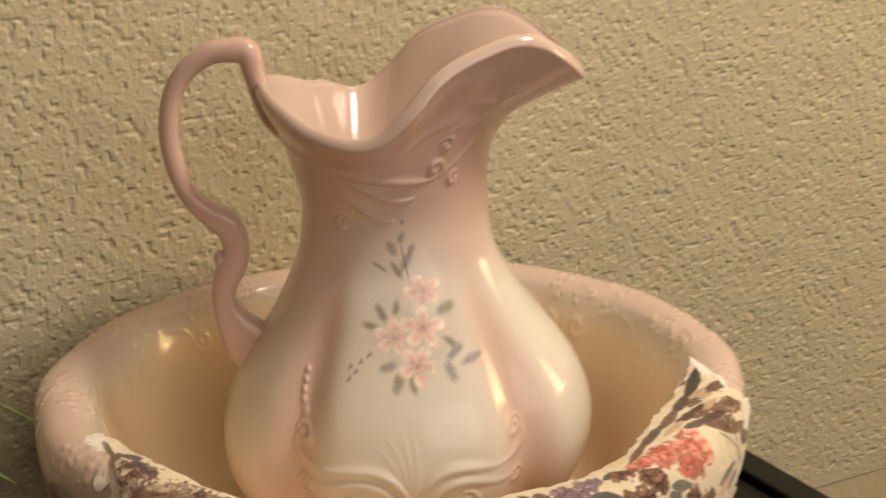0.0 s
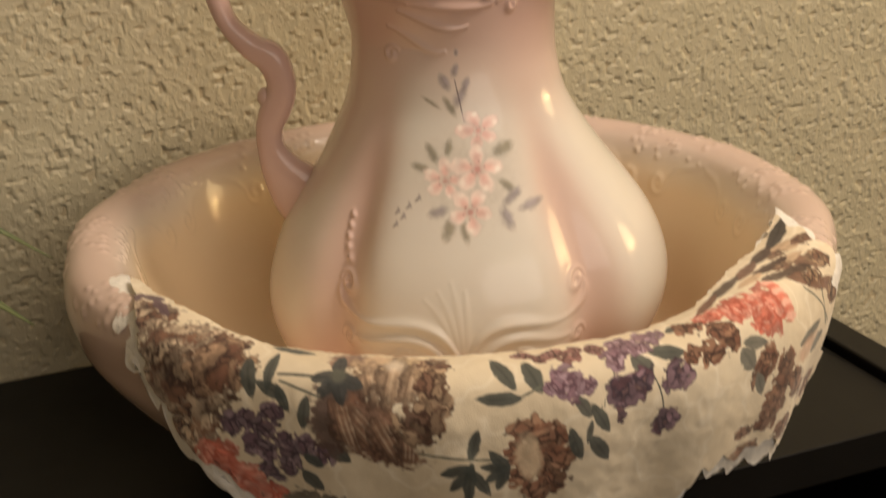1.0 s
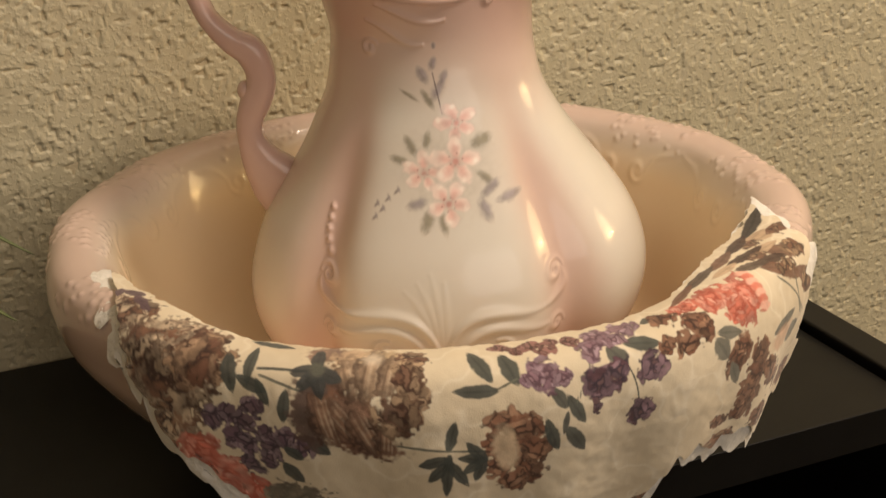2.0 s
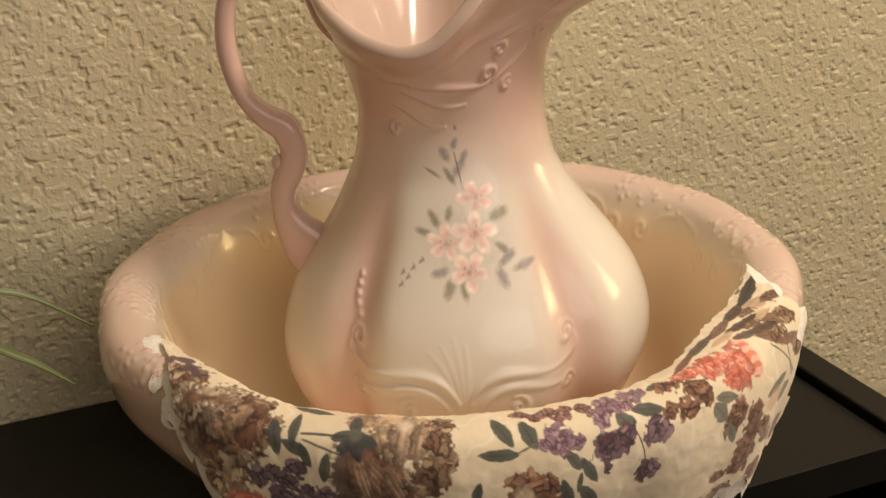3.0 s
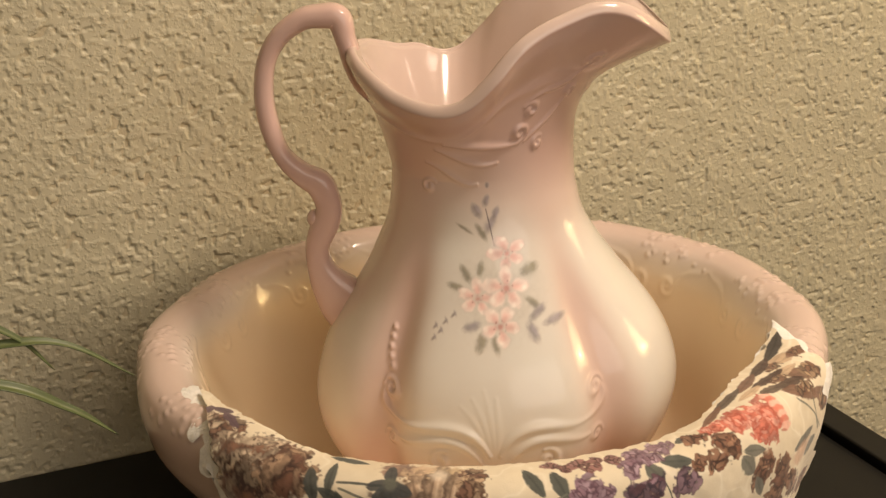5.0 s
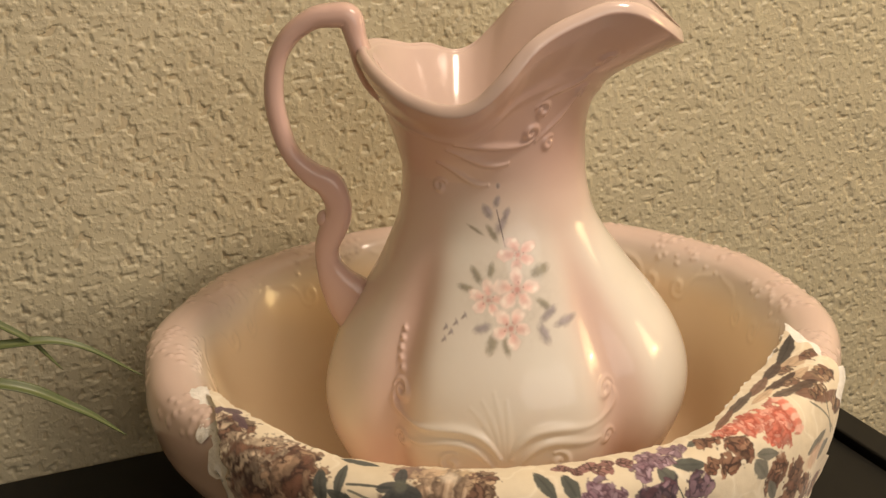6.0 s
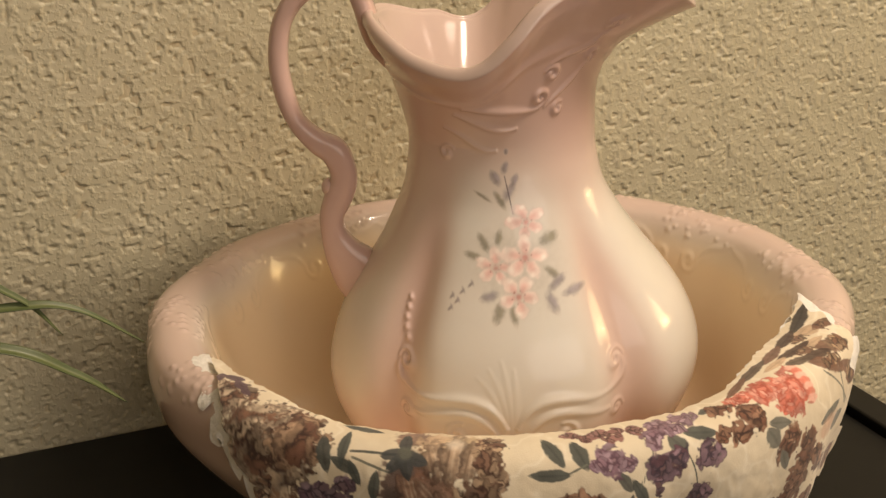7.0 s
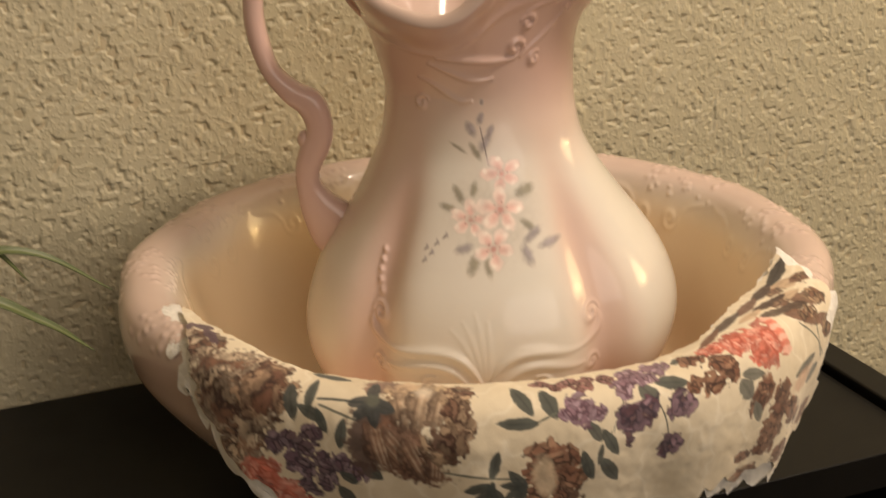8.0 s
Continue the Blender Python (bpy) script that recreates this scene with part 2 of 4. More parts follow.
# ---- painted patterns ----
class Print:
    """Colours laid on a surface, in millimetres across (X) and along (Y)."""

    def __init__(self, X, Y, ground, seed):
        self.X, self.Y = X, Y
        self.col = np.zeros((*X.shape, 3)) + np.array(ground)
        self.cov = np.zeros(X.shape)
        self.rng = random.Random(seed)
        self.wob = vnoise(X * 0.45, Y * 0.45, seed, 2)
        self.tone = vnoise(X * 0.22, Y * 0.22, seed + 9, 3)

    def shape(self, x, y, rx, ry, turn, colour, soft=0.25, opacity=1.0, pointed=False, wobble=0.12, grain=0.18):
        m = max(rx, ry) * 1.5
        rows = np.where((np.abs(self.X - x) < m) & (np.abs(self.Y - y) < m))
        if not len(rows[0]):
            return
        dx, dy = self.X[rows] - x, self.Y[rows] - y
        c, s = math.cos(math.radians(turn)), math.sin(math.radians(turn))
        u, w = (dx * c + dy * s) / rx, (-dx * s + dy * c) / ry
        d = np.abs(w) / np.maximum(1 - u * u, 0.02) if pointed else np.sqrt(u * u + w * w)
        if pointed:
            d = np.maximum(d, np.abs(u))
        d = d + wobble * self.wob[rows]
        k = opacity * (1 - smooth01(d, 1 - soft, 1 + soft * 0.4))
        tint = np.array(colour) * (1 + grain * self.tone[rows])[:, None]
        self.col[rows] = self.col[rows] * (1 - k[:, None]) + np.clip(tint, 0, 1) * k[:, None]
        self.cov[rows] = np.maximum(self.cov[rows], k) if opacity > 0 else self.cov[rows]

    def leaf(self, x, y, length, width, turn, colour, opacity=0.95, soft=0.22):
        self.shape(x, y, length / 2, width / 2, turn, colour, soft, opacity, True)
        self.shape(x, y, length / 2.3, width / 9, turn, tuple(q * 0.55 for q in colour), 0.6, 0.4 * opacity, True)

    def stem(self, x0, y0, x1, y1, width, colour, bend=0.0):
        n = 14
        for k in range(n):
            t = (k + 0.5) / n
            self.shape(x0 + (x1 - x0) * t + bend * math.sin(math.pi * t), y0 + (y1 - y0) * t, math.hypot(x1 - x0, y1 - y0) / n, width / 2,
                       math.degrees(math.atan2(y1 - y0, x1 - x0)), colour, 0.3, 0.85)

    def blossom(self, x, y, r, petal, heart, turn=0.0, count=5):
        g = self.rng
        for k in range(count):
            a = math.radians(turn + 360 / count * k + g.uniform(-9, 9))
            size = g.uniform(0.88, 1.10)
            px, py = x + r * 0.60 * size * math.cos(a), y + r * 0.60 * size * math.sin(a)
            t = math.degrees(a)
            self.shape(px, py, r * 0.50 * size, r * 0.40 * size, t, tuple(q * 0.52 for q in petal), 0.45, 0.75)
            self.shape(px, py, r * 0.46 * size, r * 0.35 * size, t, petal, 0.35, 0.95, grain=0.10)
            self.shape(x + r * 0.40 * math.cos(a), y + r * 0.40 * math.sin(a), r * 0.36, r * 0.20, t, (0.66, 0.34, 0.30), 0.95, 0.60)
            self.shape(x + r * 0.80 * size * math.cos(a - 0.2), y + r * 0.80 * size * math.sin(a - 0.2), r * 0.14, r * 0.18, t, (0.90, 0.82, 0.75), 0.9, 0.6)
        self.shape(x, y, r * 0.26, r * 0.26, 0, heart, 0.95, 0.85)
        for k in range(6):
            a = k * 1.05 + turn
            q = r * g.uniform(0.14, 0.32)
            self.shape(x + q * math.cos(a), y + q * math.sin(a), r * 0.055, r * 0.055, 0, tuple(c * 0.6 for c in heart), 0.7, 0.6)

    def ruffle(self, x, y, rx, ry, dark, mid, light, count, size=0.3):
        """A full flower head of many overlapping curled petals."""
        g = self.rng
        self.shape(x, y, rx * 0.92, ry * 0.92, 0, mid, 0.15, 0.95, wobble=0.25)
        for k in range(count):
            q = 1 - k / count
            a = g.uniform(0, 2 * math.pi)
            px, py = x + rx * 0.92 * math.sqrt(q) * math.cos(a), y + ry * 0.92 * math.sqrt(q) * math.sin(a)
            t = math.degrees(a) + 90 + g.uniform(-25, 25)
            pr = size * min(rx, ry) * g.uniform(0.7, 1.25)
            tone = 0.25 + 0.75 * g.random()
            c = tuple(m + (l - m) * tone for m, l in zip(dark, light)) if k % 4 else mid
            self.shape(px, py, pr * g.uniform(0.9, 1.5), pr * 0.60, t, dark, 0.30, 0.85, wobble=0.5)
            self.shape(px + 0.18 * pr * math.cos(a), py + 0.18 * pr * math.sin(a), pr, pr * g.uniform(0.34, 0.52), t, c, 0.45, 0.92, wobble=0.5, grain=0.3)


def blossom_print(X, Z):
    p = Print((X - FLOWER_X) / 1.0, (Z - FLOWER_Z) / 0.90, (0.70, 0.62, 0.54), 21)
    petal, heart = (0.84, 0.70, 0.63), (0.50, 0.20, 0.18)
    sage, slate, dark = (0.15, 0.14, 0.09), (0.20, 0.18, 0.21), (0.09, 0.07, 0.09)
    p.shape(-3, -3, 31, 30, 0, (0.34, 0.31, 0.25), 0.95, 0.55)
    p.shape(-4, 36, 16, 24, 0, (0.56, 0.53, 0.47), 0.95, 0.30)
    for dx, dz, ln, wd, t, c in ((13, 9, 15, 10, 20, sage), (-15, -28, 15, 8, 70, sage), (-20, -20, 13, 7, 200, slate), (-7, -29, 15, 6, 100, sage), (-22, 8, 15, 6, 120, sage),
                                 (-28, 1, 13, 6, 165, sage), (-14, 11, 12, 5, 80, sage), (15, -9, 14, 6, -40, sage), (17, -14, 15, 7, 35, slate), (27, -19, 17, 7, 10, slate),
                                 (14, -24, 16, 8, -60, slate), (-8, 36, 15, 7, 62, slate), (-13, 32, 14, 5, 118, sage), (-22, 34, 14, 3, 145, sage), (-15, 45, 12, 7, 115, slate),
                                 (-10, 51, 10, 5, 75, slate), (-9, 61, 5, 3, 90, slate), (-5, 43, 11, 5, 70, slate)):
        p.leaf(dx, dz, ln * 1.08, wd * 1.05, t, c, 0.78, 0.75)
        p.leaf(dx + 1.0, dz + 0.8, ln * 0.6, wd * 0.45, t + 8, tuple(1.9 * q for q in c), 0.5, 0.9)
    p.stem(-6, 24, -10, 46, 0.9, dark)
    for dx, dz in ((-42, -27), (-38, -23), (-35, -18), (-30, -14), (-41, -21)):
        p.shape(dx, dz, 2.6, 1.1, 45, dark, 0.7, 0.75)
        p.shape(dx + 1, dz + 1, 1.0, 2.4, 20, slate, 0.7, 0.7)
    p.shape(-4, 26, 4, 4, 75, (0.70, 0.55, 0.52), 0.6, 0.8)
    p.blossom(1, 19, 11.0, (0.80, 0.63, 0.57), heart, 40)
    p.blossom(-16, -5, 11.0, petal, heart, 10)
    p.blossom(-4, -20, 12.0, petal, heart, 60)
    p.blossom(0, 0, 13.0, petal, heart, 15)
    return p.col, p.cov

# ---- the pitcher ----
TURN = radians(-23.0)
AX, AY = 0.015, -0.186
BASE_Z = 0.024
PZ = [0.000, 0.010, 0.020, 0.034, 0.052, 0.070, 0.085, 0.100, 0.116, 0.132, 0.148, 0.165, 0.183, 0.200, 0.216, 0.230, 0.250]
PR = [0.066, 0.070, 0.075, 0.083, 0.094, 0.1035, 0.1085, 0.1095, 0.1062, 0.0995, 0.0893, 0.0772, 0.0662, 0.0578, 0.0543, 0.0532, 0.0540]
LEAN_Z = [0.05, 0.07, 0.09, 0.112, 0.14, 0.163, 0.19, 0.22, 0.25]
LEAN = [0.0, 0.0, 0.002, 0.004, 0.0037, 0.0022, -0.0005, -0.0012, -0.001]
NECK = 0.232
FLOWER_X, FLOWER_Z = 9.5, 176.0
RIM_X = [-0.074, -0.060, -0.045, -0.025, -0.010, 0.005, 0.018, 0.030, 0.045, 0.060, 0.075, 0.090, 0.106]
RIM_H = [0.298, 0.290, 0.282, 0.2775, 0.281, 0.294, 0.308, 0.316, 0.322, 0.326, 0.324, 0.3145, 0.300]
RIM_W = [0.098, 0.094, 0.090, 0.088, 0.0865, 0.084, 0.080, 0.0765, 0.0745, 0.0755, 0.080, 0.084, 0.086]


def pitcher_surface(th, v):
    """Places on the pitcher's outside: th from the spout round, v from 0 at the foot to 1 at the neck and 2 at the lip."""
    front = np.abs((np.degrees(th) + 90 + 180) % 360 - 180)
    back = np.abs((np.degrees(th) - 90 + 180) % 360 - 180)
    side = np.minimum(front, back)
    z = BASE_Z + np.clip(v, 0, 1) * (NECK - BASE_Z)
    r = curve_table(z, PZ, PR)
    env = smooth01(z, 0.035, 0.075) * (1 - smooth01(z, 0.13, 0.215))
    groove = np.exp(-((side - 38) / 9.0) ** 2)
    panel = np.exp(-(side / 30.0) ** 2)
    r = r * (1 - 0.09 * groove * env - 0.03 * panel * env) + np.cos(th) * arr_interp(z, LEAN_Z, LEAN, 0.01)
    rimx = 0.016 + 0.090 * np.cos(th)
    rimy = np.sin(th) * curve_table(rimx, RIM_X, RIM_W)
    h = curve_table(rimx, RIM_X, RIM_H) + 0.0040 * np.exp(-(((rimx + 0.040) / 0.011) ** 2)) * (np.sin(th) > 0)
    w = np.clip(v - 1, 0, 1)
    ex = 1.2 + 2.5 * ((1 + np.cos(th)) / 2) ** 4
    f = w**ex
    x = r * np.cos(th) * (1 - f) + rimx * f
    y = r * np.sin(th) * (1 - f) + rimy * f
    z = np.where(v > 1, NECK + (h - NECK) * w, z)
    return np.stack([x, y, z], -1)


def normals(P, close=True):
    du = np.roll(P, -1, 1) - np.roll(P, 1, 1) if close else np.gradient(P, axis=1)
    dv = np.gradient(P, axis=0)
    n = np.cross(du, dv)
    return n / np.maximum(np.linalg.norm(n, axis=-1, keepdims=True), 1e-12)


def spiral(cx, cy, r, turns, start, way=1, n=60):
    t = np.linspace(0, 1, n)
    a = start + way * turns * 2 * math.pi * t
    q = r * (1 - 0.85 * t)
    return np.stack([cx + q * np.cos(a), cy + q * np.sin(a)], -1)


def bez(p0, p1, p2, p3, n=40):
    t = np.linspace(0, 1, n)[:, None]
    p0, p1, p2, p3 = (np.array(p, float) for p in (p0, p1, p2, p3))
    return (1 - t) ** 3 * p0 + 3 * (1 - t) ** 2 * t * p1 + 3 * (1 - t) * t * t * p2 + t**3 * p3


def stroke_height(S, Z, line, width, amp, taper=True):
    """Height of a rounded ridge along a polyline in the plane of the unrolled surface (metres)."""
    out = np.zeros(S.shape)
    lo, hi = line.min(0) - 3 * width, line.max(0) + 3 * width
    sel = (S > lo[0]) & (S < hi[0]) & (Z > lo[1]) & (Z < hi[1])
    if not sel.any():
        return out
    s, z = S[sel], Z[sel]
    best = np.zeros(s.shape)
    n = len(line)
    for k in range(n):
        d2 = (s - line[k, 0]) ** 2 + (z - line[k, 1]) ** 2
        wk = width * (0.45 + 0.55 * math.sin(math.pi * min(max(k / (n - 1), 0.04), 0.96))) if taper else width
        best = np.maximum(best, np.exp(-d2 / (wk * wk)) * (wk / width))
    out[sel] = amp * best
    return out


def pitcher_relief(S, Z):
    """Moulded scrolls; S runs round from the middle of the front panel, Z is the height (metres). Mirrored on the panel."""
    H = np.zeros(S.shape)
    A, full_z = np.abs(S), Z
    Z = full_z - 0.024
    # foot: two arcs meeting under a palmette, with curled ends and a row of beads
    for line, w, a in (
        (bez((0.003, 0.069), (0.014, 0.092), (0.034, 0.081), (0.052, 0.0830)), 0.0030, 0.0022),
        (bez((0.006, 0.062), (0.022, 0.087), (0.036, 0.072), (0.058, 0.0735)), 0.0028, 0.0019),
        (bez((0.052, 0.0830), (0.064, 0.084), (0.069, 0.090), (0.064, 0.0975)), 0.0026, 0.0020),
        (spiral(0.0600, 0.0970, 0.0058, 1.4, 0.2, 1), 0.0020, 0.0020),
        (spiral(0.0300, 0.0650, 0.0065, 1.2, 2.0, -1), 0.0022, 0.0018),
        (spiral(0.0600, 0.0710, 0.0050, 1.2, 0.0, 1), 0.0020, 0.0018),
    ):
        H = np.maximum(H, stroke_height(A, Z, line, w, a))
    H = H * (1 - 0.45 * smooth01(S, 0.01, 0.055))
    for k in range(5):
        H = np.maximum(H, stroke_height(-S, Z, np.array([[0.0595 + 0.0015 * math.sin(k), 0.1075 + 0.0050 * k]] * 2), 0.0021 - 0.00012 * k, 0.0017, False))
    for k in (-2, -1, 0, 1):
        H = np.maximum(H, stroke_height(S, Z, bez((0.0012 * k, 0.056), (0.002 * k, 0.072), (0.003 * k, 0.086), (0.0065 * k - 0.005, 0.104 - 0.004 * abs(k))), 0.0022, 0.00028))
    # neck scrolls: not mirrored; they climb towards the spout
    S, Z = S - 0.0070, full_z - 0.0215
    for line, w, a in (
        (spiral(0.0085, 0.2385, 0.0052, 1.3, -1.4, 1), 0.0017, 0.0019),
        (spiral(0.0120, 0.2515, 0.0045, 1.2, 2.8, -1), 0.0017, 0.0019),
        (bez((0.0090, 0.2325), (-0.004, 0.2300), (-0.016, 0.2340), (-0.030, 0.2360)), 0.0022, 0.0019),
        (bez((-0.002, 0.2220), (-0.014, 0.2190), (-0.020, 0.2260), (-0.034, 0.2320)), 0.0020, 0.0016),
        (bez((-0.012, 0.2100), (-0.022, 0.2080), (-0.026, 0.2180), (-0.040, 0.2230)), 0.0020, 0.0014),
        (spiral(-0.0400, 0.2080, 0.0045, 1.1, 0.5, 1), 0.0017, 0.0014),
        (bez((0.0100, 0.2570), (0.020, 0.2640), (0.030, 0.2600), (0.040, 0.2720)), 0.0018, 0.0015),
        (spiral(0.0380, 0.2760, 0.0040, 1.1, -0.8, 1), 0.0016, 0.0017),
        (bez((0.0130, 0.2330), (0.022, 0.2420), (0.028, 0.2440), (0.036, 0.2540)), 0.0018, 0.0015),
        (spiral(0.0370, 0.2580, 0.0042, 1.1, -0.8, 1), 0.0016, 0.0017),
        (spiral(0.0220, 0.2310, 0.0040, 1.1, 1.0, 1), 0.0018, 0.0017),
    ):
        H = np.maximum(H, stroke_height(S, Z, line, w, a))
    return 0.92 * H


def frontwise(n_front, n_rest):
    """Angles round the pitcher, close together on the front half."""
    f = np.linspace(-148, -28, n_front, endpoint=False)
    return np.radians(np.concatenate([f, np.linspace(-28, 212, n_rest, endpoint=False)]))


def pitcher_body():
    th = frontwise(440, 240)
    v = np.concatenate([np.linspace(0, 1, 360, endpoint=False), np.linspace(1, 2, 130)])
    T, V = np.meshgrid(th, v)
    P = pitcher_surface(T, V)
    N = normals(P)
    ang = (np.degrees(T) + 90 + 180) % 360 - 180
    rad = np.hypot(P[..., 0], P[..., 1])
    S = np.radians(ang) * np.where(V > 1, 0.0545, rad)
    H = pitcher_relief(S, P[..., 2]) * (np.abs(ang) < 88)
    w = np.clip(V - 1, 0, 1)
    lip = 0.0030 * smooth01(w, 0.62, 0.92) + 0.0007 * np.exp(-((w - 0.60) / 0.04) ** 2)
    outer = P + N * (H + lip)[..., None]
    # rolled lip and the inside
    top, inward = outer[-1], -N[-1]
    up = np.array([0, 0, 1.0])
    rings = [top + inward * (0.0035 * (1 - math.cos(a))) + up * (0.0035 * math.sin(a)) for a in np.linspace(0.3, math.pi, 10)]
    inner = (P - N * 0.0055)[::-1][2::4]
    keep = inner[:, :, 2].max(1) > 0.05
    full = np.concatenate([outer, np.stack(rings), inner[keep]], 0)
    # foot underneath and floor inside close the shell
    bottom = np.stack([full[0] * (k, k, 1) for k in (0.0, 0.5, 0.94)])
    full = np.concatenate([bottom, full, np.stack([full[-1] * (k, k, 1) for k in (0.5, 0.0)])], 0)
    me = grid_mesh("body", full, close_u=True)
    # airbrushed blush
    side = np.minimum(np.abs(ang), 180 - np.abs(ang))
    z = P[..., 2]
    neck = smooth01(z + 0.012 * np.cos(T), 0.185, 0.270)
    groove = np.exp(-((side - 39) / 10.0) ** 2) * smooth01(z, 0.03, 0.07) * (1 - smooth01(z, 0.15, 0.22))
    flank = smooth01(-np.cos(T), 0.2, 0.95) * 0.16
    foot_b = 1 - smooth01(z, 0.050, 0.108)
    edge = smooth01(side, 18, 40) * smooth01(z, 0.12, 0.20) * (0.30 - 0.25 * np.cos(T))
    bl = np.clip(0.02 + 0.85 * neck + 0.58 * groove + flank * 0.5 + 0.80 * foot_b + edge * 0.6, 0, 1)
    inner_b = np.full((len(full) - 3 - len(bl), bl.shape[1]), 0.5)
    set_float(me, "blush", np.concatenate([bl[:1]] * 3 + [bl, inner_b], 0))
    col, cov = blossom_print(S * 1000, z * 1000)
    cov = cov * (np.abs(ang) < 60)
    pad = np.zeros((len(inner_b), bl.shape[1]))
    set_float(me, "paint_a", np.concatenate([cov[:1] * 0] * 3 + [cov, pad], 0))
    set_colour(me, "paint", np.concatenate([col[:1]] * 3 + [col, np.stack([pad] * 3, -1)], 0))
    return me


pitcher = tagged(new("pitcher"), "pink and white glazed ceramic pitcher with painted flowers, in basin", "pitcher")
pitcher.matrix_world = Matrix.Translation((AX, AY, 0)) @ Matrix.Rotation(TURN, 4, "Z")
placed("body", pitcher_body(), GLAZE, pitcher)


def tube(name, path, rx, ry, sides=20):
    """A tube with an oval section along a path in the pitcher's middle plane (x, z)."""
    p = np.array(path)
    t = np.gradient(p, axis=0)
    t /= np.linalg.norm(t, axis=1, keepdims=True)
    n = np.stack([-t[:, 1], t[:, 0]], 1)
    a = np.linspace(0, 2 * math.pi, sides, endpoint=False)
    ca, sa = (np.sign(q) * np.abs(q) ** 0.75 for q in (np.cos(a), np.sin(a)))
    X = p[:, None, 0] + n[:, None, 0] * ca * rx[:, None]
    Z = p[:, None, 1] + n[:, None, 1] * ca * rx[:, None]
    Y = sa * ry[:, None] + 0 * X
    ring = np.stack([X, Y, Z], -1)
    ends = [ring[:1].mean(1, keepdims=True) + 0 * ring[:1], ring[-1:].mean(1, keepdims=True) + 0 * ring[:1]]
    return grid_mesh(name, np.concatenate([ends[0], ring, ends[1]], 0), close_u=True)


# handle: x, z, half thickness in the plane, half width
HANDLE = [(-0.0490, 0.250, 0.0030, 0.0050), (-0.0590, 0.267, 0.0045, 0.0080), (-0.0675, 0.2800, 0.0066, 0.0095), (-0.0725, 0.2910, 0.0064, 0.0092), (-0.0763, 0.3040, 0.0060, 0.0090),
          (-0.0800, 0.3165, 0.0074, 0.0088), (-0.0905, 0.3182, 0.0068, 0.0090), (-0.1015, 0.3163, 0.0063, 0.0090), (-0.1145, 0.3070, 0.0058, 0.0088), (-0.1227, 0.2930, 0.0055, 0.0085),
          (-0.1257, 0.2735, 0.0056, 0.0085), (-0.1236, 0.2550, 0.0056, 0.0085), (-0.1180, 0.2385, 0.0052, 0.0085), (-0.1075, 0.2265, 0.0066, 0.0085), (-0.0975, 0.2195, 0.0082, 0.0085),
          (-0.0932, 0.2090, 0.0078, 0.0082), (-0.0935, 0.2005, 0.0080, 0.0080), (-0.0968, 0.1925, 0.0083, 0.0080), (-0.1010, 0.1820, 0.0073, 0.0080), (-0.1010, 0.1710, 0.0074, 0.0084),
          (-0.0965, 0.1590, 0.0110, 0.0090), (-0.0890, 0.1480, 0.0155, 0.0100), (-0.0810, 0.1370, 0.0160, 0.0105), (-0.0730, 0.1270, 0.0130, 0.0100)]
hs = spline(HANDLE, 10)
me = tube("handle", hs[:, :2], hs[:, 2], hs[:, 3])
set_float(me, "blush", np.full(len(me.vertices), 0.86))
handle = placed("handle", me, GLAZE, pitcher, "pink scrolled handle")


def blob(name, at, size, parent, blush, label=""):
    bm = bmesh.new()
    bmesh.ops.create_uvsphere(bm, u_segments=20, v_segments=12, radius=1.0)
    for q in bm.verts:
        q.co = Vector(at) + Vector((q.co.x * size[0], q.co.y * size[1], q.co.z * size[2]))
    ob = part(name, bm, GLAZE, parent, label, True)
    set_float(ob.data, "blush", np.full(len(ob.data.vertices), blush))
    return ob


blob("handle_knob", (-0.1018, 0, 0.1985), (0.0046, 0.006, 0.0054), handle, 0.78)

# ---- the basin ----
CX, CY = 0.0006, -0.2026
FACE = math.atan2(-math.cos(TURN), math.sin(TURN))
BR = [0.0, 0.0579, 0.1013, 0.1303, 0.1476, 0.1583, 0.165, 0.1708, 0.1776, 0.1853, 0.193, 0.1988, 0.2012, 0.1993, 0.194, 0.1776, 0.1544, 0.1274, 0.1052, 0.0926, 0.0897, 0.0897, 0.083, 0.0]
BZ = [0.0195, 0.0205, 0.0307, 0.0502, 0.0758, 0.1025, 0.123, 0.1358, 0.1409, 0.1425, 0.1409, 0.1353, 0.125, 0.1117, 0.0963, 0.0738, 0.0492, 0.0287, 0.0154, 0.0113, 0.0061, 0.0008, 0.0002, 0.0041]


def profile(n):
    k = spline(list(zip(BR, BZ)), n)
    return k


prof = profile(9)
plen = np.concatenate([[0], np.cumsum(np.hypot(*np.diff(prof, axis=0).T))])
i_in = int(np.argmin(np.abs(prof[:80, 0] - 0.1563)))
lo_r = [k for k in range(len(prof)) if prof[k, 0] > 0.193 and prof[k, 1] < 0.1045][0]


def dip(deg):
    """How far the rim dips at the front (metres), by degrees round from there."""
    return 0.0072 * (1 - smooth01(np.abs(deg - 3), 24, 46))


